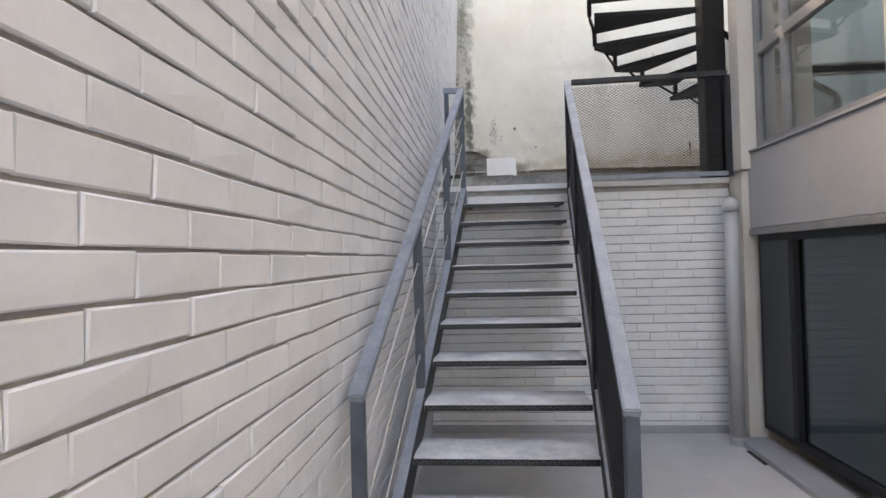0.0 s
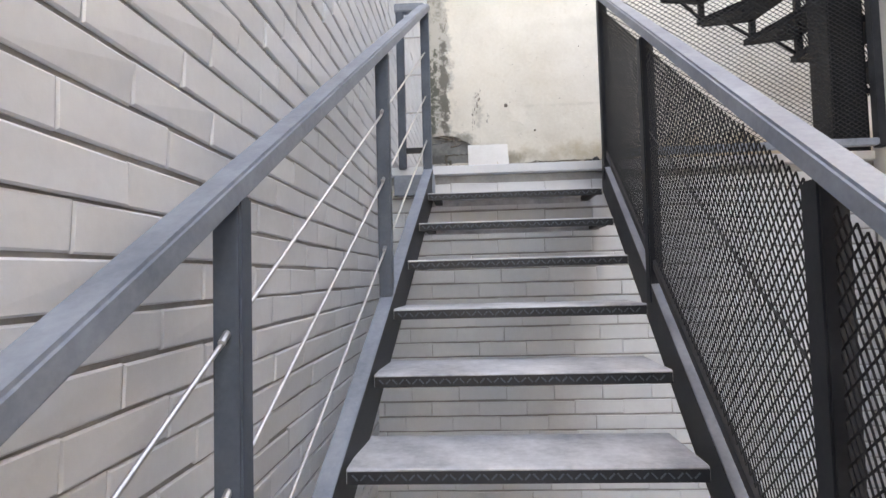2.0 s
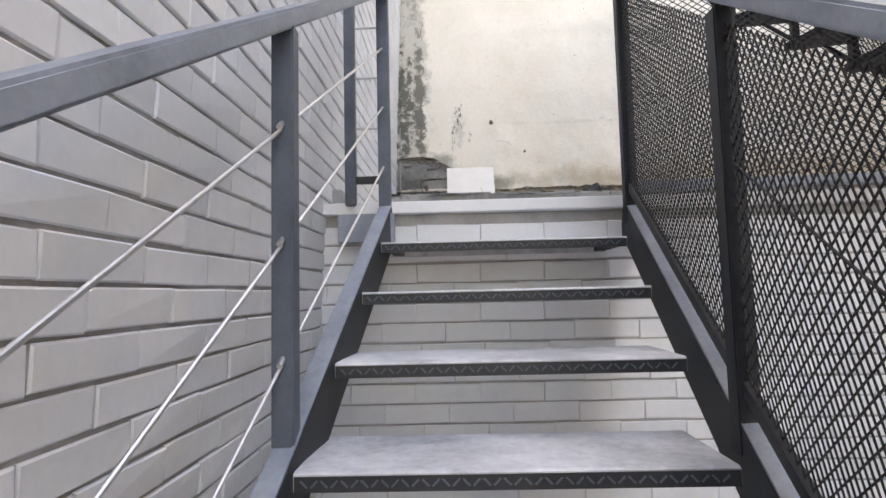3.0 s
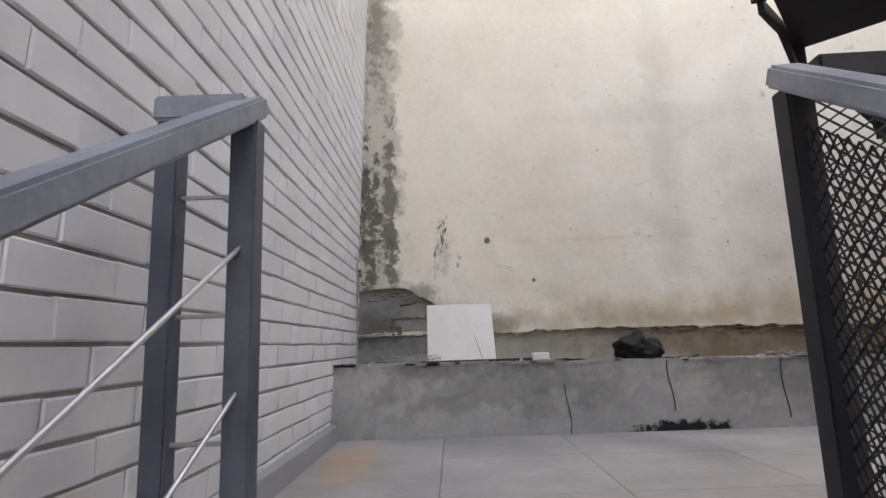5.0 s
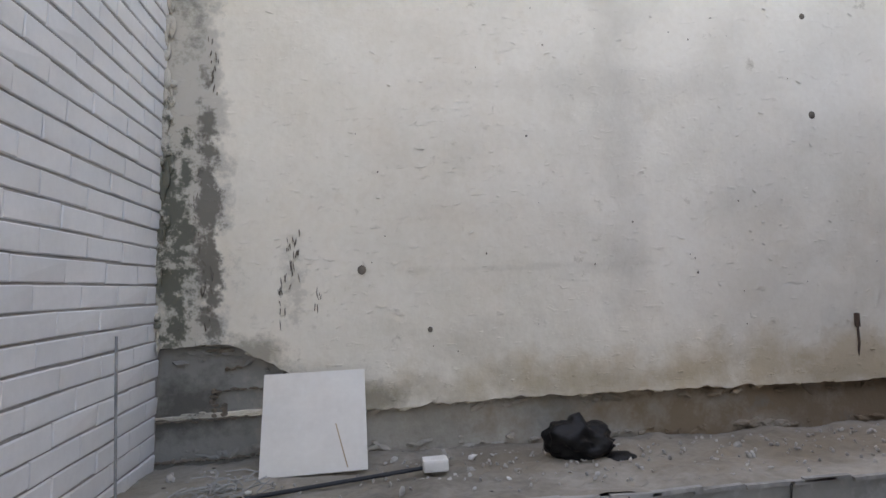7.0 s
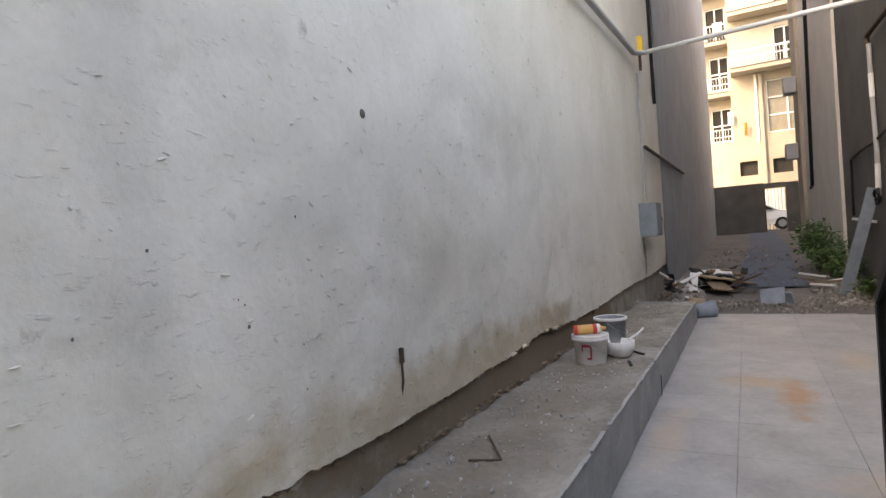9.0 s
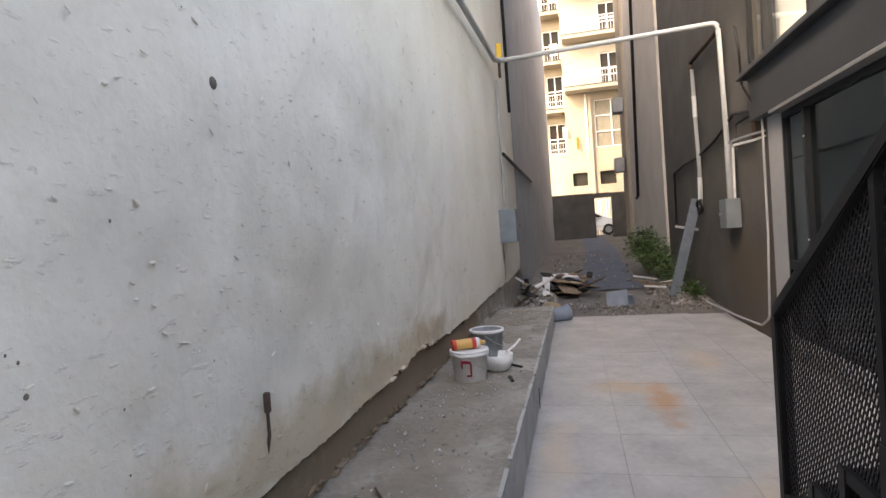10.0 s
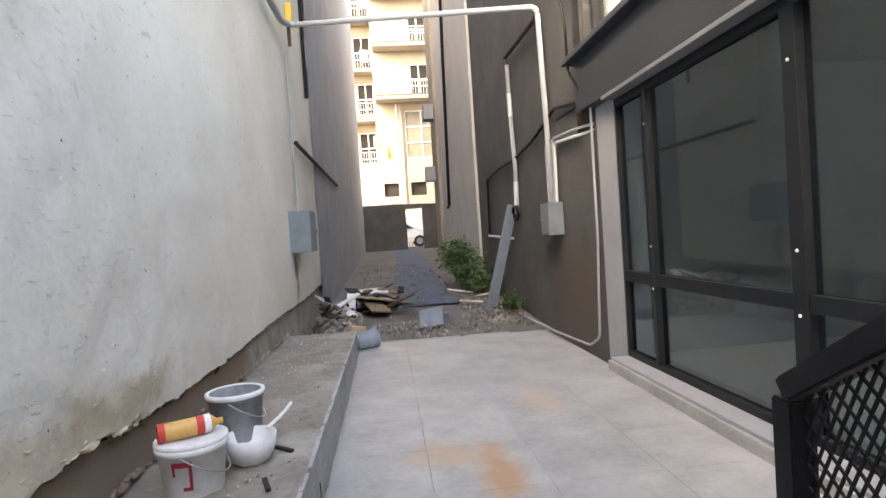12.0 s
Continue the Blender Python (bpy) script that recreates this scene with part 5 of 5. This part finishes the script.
part("patch", tube([(-0.165, 0.05, -0.72), (-0.135, 0.05, -1.08)], 0.037, 10), M_PIPE_W, drain)
plank = thing("leaning_plank", "long grey plank leaning against the brown wall", "plank", (11.1, 5.33, LAND + 0.05))
part("plank", bar((0.12, 0.02, 0.0), (-0.02, -0.40, 1.62), 0.17, 0.03, up=(1, 0.3, 0), bevel=0.003), M_BLUEPOT, plank)
coil = thing("cable_coil", "loop of black hose hung above a plank", "hose", (10.93, FACE_Y + 0.07, 3.80))
part("coil", tube([(0.14 * math.cos(a), 0.01 * math.sin(3 * a), 0.11 * math.sin(a)) for a in (2 * math.pi * k / 24 for k in range(30))], 0.025, 8), M_BLACK, coil)
cab = thing("wall_cables", "black and white cables slung along the brown wall", "cable", (10, FACE_Y, 4))
for nm, pts, r, m in (
    ("black_cable", [(-2.02, 0.03, 0.78), (-1.12, 0.03, 0.92), (-0.88, 0.03, 0.86), (-0.08, 0.03, 0.72), (1.02, 0.03, 0.63), (2.25, 0.03, 0.63), (3.30, 0.03, 0.56), (3.38, 0.03, -0.47)], 0.022, M_BLACK),
    ("black_cable", [(-2.10, 0.22, 1.74), (-2.14, 0.20, 1.44), (-2.05, 0.17, 1.08), (-2.15, 0.06, 0.80)], 0.014, M_BLACK),
    ("white_pipe", [(3.40, 0.04, -0.53), (1.35, 0.04, -0.58)], 0.025, M_PIPE_W),
    ("white_cable", [(-2.26, 0.04, 0.7), (-2.25, 0.04, -0.6), (-2.18, 0.05, -1.55), (-2.0, 0.08, -1.66), (-0.9, 0.14, -1.68), (0.2, 0.2, -1.66)], 0.013, M_GREY_PAINT),
    ("conduit", [(-1.09, 0.05, -0.17), (-1.12, 0.05, 0.52), (-1.80, 0.05, 0.47), (-2.0, -0.12, 0.50)], 0.016, M_PIPE_W),
    ("conduit", [(-1.03, 0.05, -0.17), (-1.04, 0.05, 0.58), (-1.85, 0.05, 0.54), (-2.05, -0.12, 0.56)], 0.014, M_PIPE_G),
    ("conduit", [(-0.80, 0.05, -0.17), (-0.77, 0.05, 0.54), (-0.95, 0.05, 0.58)], 0.02, M_PIPE_G),
):
    part(nm, tube(rounded(pts, 0.06), r, 8), m, cab)
ac = thing("wall_cable_far", "black downpipe on the pale far wall", "pipe", (18, FACE_Y + 0.12, 6))
part("pipe", tube([(-1.2, 0.04, 9), (-0.2, 0.04, 4.0), (0.8, 0.04, -1.6), (1.1, 0.05, -1.65)], 0.045, 8), M_BLACK, ac)
for x, z in ((21.6, 7.7), (22.2, 5.7)):
    a = thing("condenser_unit", "grey air conditioner unit fixed to the far pier", "air conditioner", (x, FACE_Y + 0.36, z), "air conditioners")
    part("case", box((-0.28, -0.17, -0.25), (0.28, 0.17, 0.25), 0.02), M_GREY_PAINT, a)
    bm = lathe([(0.20, 0.0), (0.20, 0.012), (0.05, 0.014)], 20)
    bm.transform(Matrix.Translation((0, 0.17, 0)) @ Matrix.Rotation(radians(-90), 4, "X"))
    part("fan_grille", bm, M_FRAME_MID, a)

# ---------------------------------------------------------------- far yard wall, car, apartment house
FX, FZ = 33.0, 3.02
far = thing("wall_far", "grey concrete yard wall with a doorway", "wall", kind="structure")
for lo, hi in (((FX, 5.78, FZ - 0.4), (FX + 0.25, 9.5, 5.38)), ((FX, 0.0, FZ - 0.4), (FX + 0.25, 4.86, 5.33)), ((FX, 4.86, 5.1), (FX + 0.25, 5.78, 5.35))):
    part("slab", box(lo, hi, 0.01), M_RENDER_G, far)
part("door_frame", box((FX - 0.02, 5.74, FZ - 0.1), (FX + 0.1, 5.80, 5.12), 0.005), M_RUST, far)
part("door_leaf", box((FX + 0.27, 5.80, FZ), (FX + 1.1, 5.84, 5.0), 0.005), M_PIPE_W, far, "white open door leaf")
for k in range(12):
    slab_piece("gate_slat", "pale upright slat of a fence beyond the doorway", "fence", (36.6, 4.3 + 0.16 * k, 4.05), (0.03, 0.09, 2.3), (0, 0, 0), M_PIPE_W, "fence slats")


def car(at):
    c = thing("parked_car", "white parked hatchback seen through a doorway", "car", at)
    prof = [(-2.0, 0.35), (-2.05, 0.75), (-1.85, 0.95), (-1.15, 1.05), (-0.55, 1.42), (0.75, 1.46), (1.55, 1.08), (1.98, 0.98), (2.05, 0.6), (2.0, 0.3)]
    bm = bmesh.new()
    rows = []
    for y, inset in ((-0.86, 0.0), (-0.80, 0.03), (0.80, 0.03), (0.86, 0.0)):
        w = abs(y) > 0.85
        rows.append([bm.verts.new((px * (0.985 if w else 1), y * (1 if pz < 1.0 else 0.82), pz - (0.03 if w else 0))) for px, pz in prof])
    n = len(prof)
    for a, b in zip(rows, rows[1:]):
        for k in range(n):
            bm.faces.new((a[k], a[(k + 1) % n], b[(k + 1) % n], b[k]))
    bm.faces.new(rows[0][::-1])
    bm.faces.new(rows[-1])
    bmesh.ops.recalc_face_normals(bm, faces=bm.faces)
    part("body", bm, M_CAR, c)
    for s in (-1, 1):
        bm = bmesh.new()
        q = [(-0.95, 1.06), (-0.48, 1.36), (0.66, 1.40), (1.2, 1.10)]
        f = [bm.verts.new((px, s * (0.865 - 0.14 * (pz - 1.0) / 0.45) - s * 0.0, pz)) for px, pz in q]
        bm.faces.new(f if s < 0 else f[::-1])
        r = bmesh.ops.extrude_face_region(bm, geom=list(bm.faces))
        for v in r["geom"]:
            if isinstance(v, bmesh.types.BMVert):
                v.co.y -= s * 0.09
        part("side_window", bm, M_DARK, c, "dark side glass")
    for x in (-1.28, 1.3):
        for s in (-1, 1):
            bm = lathe([(0.18, -0.1), (0.31, -0.1), (0.33, -0.06), (0.33, 0.06), (0.31, 0.1), (0.18, 0.1)], 24)
            bm.transform(Matrix.Translation((x, s * 0.78, 0.33)) @ Matrix.Rotation(radians(90), 4, "X"))
            w = part("tyre", bm, M_TYRE, c)
            bm = lathe([(0.19, -0.09), (0.19, 0.09), (0.05, 0.1)], 20)
            bm.transform(Matrix.Translation((x, s * 0.80, 0.33)) @ Matrix.Rotation(radians(90 * s), 4, "X"))
            part("rim", bm, M_GREY_PAINT, w)
    c.rotation_euler = (0, 0, radians(90))


car((35.3, 6.28, 2.99))

BX = 38.0
house = thing("apartment_house", "sunlit cream apartment house with balconies", "house", (BX, 5, 2.9))


def hp(name, lo, hi, m, label="", parent=None, bevel=0.0):
    bm = box([a - b for a, b in zip(lo, house.location)], [a - b for a, b in zip(hi, house.location)], bevel)
    return part(name, bm, m, parent or house, label)


def wall_with_holes(x0, x1, y0, y1, z0, z1, holes, m, name="wall"):
    """A wall facing -x with rectangular openings, cut into blocks."""
    ys = sorted({y0, y1, *(v for h in holes for v in h[:2])})
    bm = bmesh.new()
    for a, b in zip(ys, ys[1:]):
        cuts = sorted((h[2], h[3]) for h in holes if h[0] <= a and h[1] >= b)
        z = z0
        for c0, c1 in cuts:
            add_box(bm, (x0, a, z), (x1, b, c0))
            z = c1
        add_box(bm, (x0, a, z), (x1, b, z1))
    bmesh.ops.translate(bm, verts=bm.verts, vec=-house.location)
    return part(name, bm, m, house)


def house_window(x, y0, y1, z0, z1, nv, nh, fm=M_PIPE_W, pm=M_CURTAIN):
    w = hp("window", (x + 0.16, y0, z0), (x + 0.20, y1, z1), pm)
    for a, b, c, d in ((y0, y1, z0, z0 + 0.06), (y0, y1, z1 - 0.06, z1), (y0, y0 + 0.06, z0 + 0.06, z1 - 0.06), (y1 - 0.06, y1, z0 + 0.06, z1 - 0.06)):
        hp("frame", (x + 0.08, a, c), (x + 0.157, b, d), fm, "", w)
    for k in range(1, nv):
        y = y0 + (y1 - y0) * k / nv
        hp("mullion", (x + 0.085, y - 0.035, z0 + 0.06), (x + 0.157, y + 0.035, z1 - 0.06), fm, "", w)
    for k in range(1, nh):
        z = z0 + (z1 - z0) * k / nh
        hp("transom", (x + 0.09, y0 + 0.06, z - 0.035), (x + 0.157, y1 - 0.06, z + 0.035), fm, "", w)
    return w


RIGHT = [(3.2, 5.22, 8.5, 11.5), (3.05, 4.72, 12.42, 14.4), (3.0, 4.68, 15.62, 17.5), (3.0, 4.68, 18.8, 20.6), (4.12, 5.10, 6.16, 7.0), (5.86, 6.78, 6.16, 7.0)]
LEFT = [(7.05, 8.15, 8.45, 10.45), (7.05, 8.1, 11.6, 13.6), (7.1, 8.2, 14.6, 16.6), (7.1, 8.2, 17.8, 19.8)]
wall_with_holes(BX, BX + 0.3, -2.0, 6.9, 2.4, 24, RIGHT, M_CREAM)
wall_with_holes(BX + 1.2, BX + 1.5, 6.9, 14.0, 2.4, 24, LEFT, M_CREAM)
hp("wall", (BX + 0.02, 6.9, 2.4), (BX + 1.6, 7.02, 24), M_CREAM)
hp("inner_wall", (BX + 3.0, -2.0, 2.4), (BX + 3.2, 14, 24), M_INNER)
hp("parapet_wall", (BX + 0.0, 7.02, 2.4), (BX + 0.2, 14.0, 8.3), M_CREAM)
for k, (a, b, c, d) in enumerate(RIGHT[:4]):
    house_window(BX, a, b, c, d, 2 if k == 0 else 3, 3 if k == 0 else 2, M_PIPE_W, M_CURTAIN if k == 0 else M_DARK)
for a, b, c, d in RIGHT[4:]:
    hp("vent_opening", (BX + 0.22, a, c), (BX + 0.28, b, d), M_DARK, "dark basement opening")
for a, b, c, d in LEFT:
    house_window(BX + 1.2, a, b, c, d, 2, 2, M_PIPE_W, M_DARK)
hp("pipe_shaft", (BX - 0.16, 5.42, 5.3), (BX - 0.003, 5.62, 11.9), M_CREAM, "cream boxed pipe", None, 0.01)
hp("pipe_shaft", (BX - 0.12, 5.68, 8.0), (BX - 0.003, 5.80, 11.9), M_PIPE_W, "white pipe", None, 0.01)


def balcony(x, y0, y1, z, out, bars=True):
    b = hp("balcony", (x - out, y0, z), (x - 0.003, y1, z + 0.22), M_CREAM, "", None, 0.01)
    hp("slab_lip", (x - out - 0.03, y0 - 0.02, z + 0.221), (x - out + 0.1, y1 + 0.02, z + 0.27), M_RENDER_G, "", b)
    for zz in (z + 0.7, z + 1.12):
        hp("rail", (x - out, y0, zz), (x - out + 0.04, y1, zz + 0.04), M_PIPE_W, "", b)
    n = int((y1 - y0) / 0.16)
    for k in range(n + 1):
        y = y0 + (y1 - y0 - 0.03) * k / n
        hp("baluster", (x - out + 0.01, y, z + 0.27), (x - out + 0.03, y + 0.02, z + 1.12), M_PIPE_W, "", b)
    return b


for z in (12.0, 15.2, 18.4):
    balcony(BX, 2.2, 6.95, z, 1.1)
for z in (7.9, 11.0, 14.1, 17.3):
    balcony(BX + 1.2, 7.1, 10.5, z, 1.0)
for y, z, m, w in ((6.35, 8.85, M_ORANGE, 0.16), (7.5, 14.9, M_LAUNDRY, 0.5), (7.1, 9.6, M_LAUNDRY, 0.3), (7.4, 18.2, M_LAUNDRY, 0.4)):
    c = thing("hanging_cloth", "cloth hung out on a balcony of the apartment house", "laundry", (BX - 0.22, y, z), "laundry")
    bm = rough_sheet(6, 10, lambda u, v, w=w: (Vector((0.02 * math.sin(9 * u), w * (u - 0.5), 0.75 * (v - 0.5))), Vector((1, 0, 0))), 0.03, 6)
    bmesh.ops.solidify(bm, geom=bm.faces[:], thickness=0.012)
    part("cloth", bm, m, c)

# ---------------------------------------------------------------- tiles of the walkway
bm0 = box((-0.299, -0.299, -0.010), (0.299, 0.299, 0.0), 0.0012)
tile_me = mesh_of("floor_tile", bm0, M_TILE)
walkway = thing("floor_walkway", "pale ceramic tiled walkway with rust stains", "floor", (0, 0, LAND), kind="structure")
for i in range(17):
    for j in range(-3, 4):
        x, y = -0.42 + 0.6 * i, 7.05 - 0.6 * j
        y_lo = 5.44 if x < 2.3 else FACE_Y - 0.05
        y0, y1, x0, x1 = max(y - 0.3, y_lo), min(y + 0.3, LEDGE_Y), max(x - 0.3, -0.76), min(x + 0.3, 9.55)
        if y1 - y0 < 0.03 or x1 - x0 < 0.03:
            continue
        if y1 - y0 > 0.599 and x1 - x0 > 0.599:
            o = new("floor_tile", tile_me)
            o.location = (x, y, 0)
            o.rotation_euler = (random.gauss(0, 0.0008), random.gauss(0, 0.0008), 0)
        else:
            o = new("floor_tile", mesh_of("floor_tile_cut", box((x0 + 0.001, y0 + 0.001, -0.010), (x1 - 0.001, y1 - 0.001, 0.0), 0.0012), M_TILE))
        o.parent = walkway

# ---------------------------------------------------------------- brick walls
GAP_B, GAP_H = 0.0080, 0.0016


def brick_mesh(length, seed):
    rnd = random.Random(seed)
    bm = box((-0.06, -length / 2, -(BH - GAP_B) / 2), (0.0, length / 2, (BH - GAP_B) / 2))
    for v in bm.verts:
        if v.co.x > -0.01:
            v.co.x += rnd.gauss(0, 0.0014)
        v.co.y += rnd.gauss(0, 0.0012)
        v.co.z += rnd.gauss(0, 0.0012)
    es = [e for e in bm.edges if all(v.co.x > -0.02 for v in e.verts)]
    bmesh.ops.bevel(bm, geom=es, offset=0.0035, segments=1, affect="EDGES")
    return mesh_of("brick", bm, M_BRICK)


BRICKS = [brick_mesh(BL - GAP_H, s) for s in range(6)]


def courses(length, z0, z1):
    """Centre, height and length of each brick of a running-bond wall, with its row."""
    rows = int((z1 - z0) / BH)
    for r in range(rows):
        s = -(r % 2) * BL / 2 + (0.02 * math.sin(r * 1.7))
        while s < length:
            a, b = max(s, 0), min(s + BL, length)
            if b - a > 0.03:
                yield (a + b) / 2, z0 + (r + 0.5) * BH, b - a, r
            s += BL


def brick_wall(parent, matrix, length, z0, z1, pick):
    rnd = random.Random(5)
    rest_v, rest_f = [], []
    cut = {}
    for s, z, ln, r in courses(length, z0, z1):
        jit = Matrix.Translation((rnd.gauss(0, 0.0012), s, z + rnd.gauss(0, 0.0008))) @ Matrix.Rotation(rnd.gauss(0, 0.004), 4, "X") @ Matrix.Rotation(rnd.gauss(0, 0.004), 4, "Z")
        full = ln > BL - 0.002
        if pick(s, z):
            if full:
                me = BRICKS[rnd.randrange(6)]
            else:
                key = round(ln, 2)
                me = cut.setdefault(key, brick_mesh(max(ln - GAP_H, 0.02), 9))
            o = new("brick", me)
            o.parent = parent
            o.matrix_local = matrix @ jit
        else:
            me = BRICKS[rnd.randrange(6)]
            k = len(rest_v)
            sc = (ln - GAP_H) / (BL - GAP_H)
            m = matrix @ jit
            rest_v += [m @ Vector((v.co.x, v.co.y * sc, v.co.z)) for v in me.vertices]
            rest_f += [[i + k for i in p.vertices] for p in me.polygons]
    if rest_v:
        me = bpy.data.meshes.new("bricks")
        me.from_pydata(rest_v, [], rest_f)
        me.materials.append(M_BRICK)
        o = new("bricks", me)
        o.parent = parent
        tagged(o, kind="stuff")


back_wall = thing("wall_below_walkway", "white painted brick wall under the walkway", "wall", kind="structure")
part("mortar", box((-1.0, 5.353, YARD - 0.1), (2.12, 5.45, LAND - 0.057)), M_MORTAR, back_wall, "recessed grey joints")
brick_wall(back_wall, Matrix.Translation((-0.87, 5.345, 0)) @ Matrix.Rotation(radians(270), 4, "Z") @ Matrix.Diagonal((1, 1.034, 1.076, 1)), 2.95 / 1.034, (YARD + 0.02) / 1.076, (LAND - 0.02) / 1.076, lambda s, z: True)

left_wall = thing("wall_brick", "tall white painted brick wall with dark bed joints", "wall", kind="structure")
lean = math.atan(0.04)
LW = Matrix.Translation((wall_x(-4.0, 0.0), -4.0, 0.0)) @ Matrix.Rotation(lean, 4, "Y")
bm = box((-0.30, 0, YARD), (-0.008, 12.1, 5.7))
bm.transform(LW)
part("mortar", bm, M_MORTAR, left_wall, "recessed grey joints")
brick_wall(left_wall, LW, 12.07, YARD - 0.011, 5.7, lambda s, z: 4.9 <= s <= 8.2 and 0.9 <= z <= 2.6)
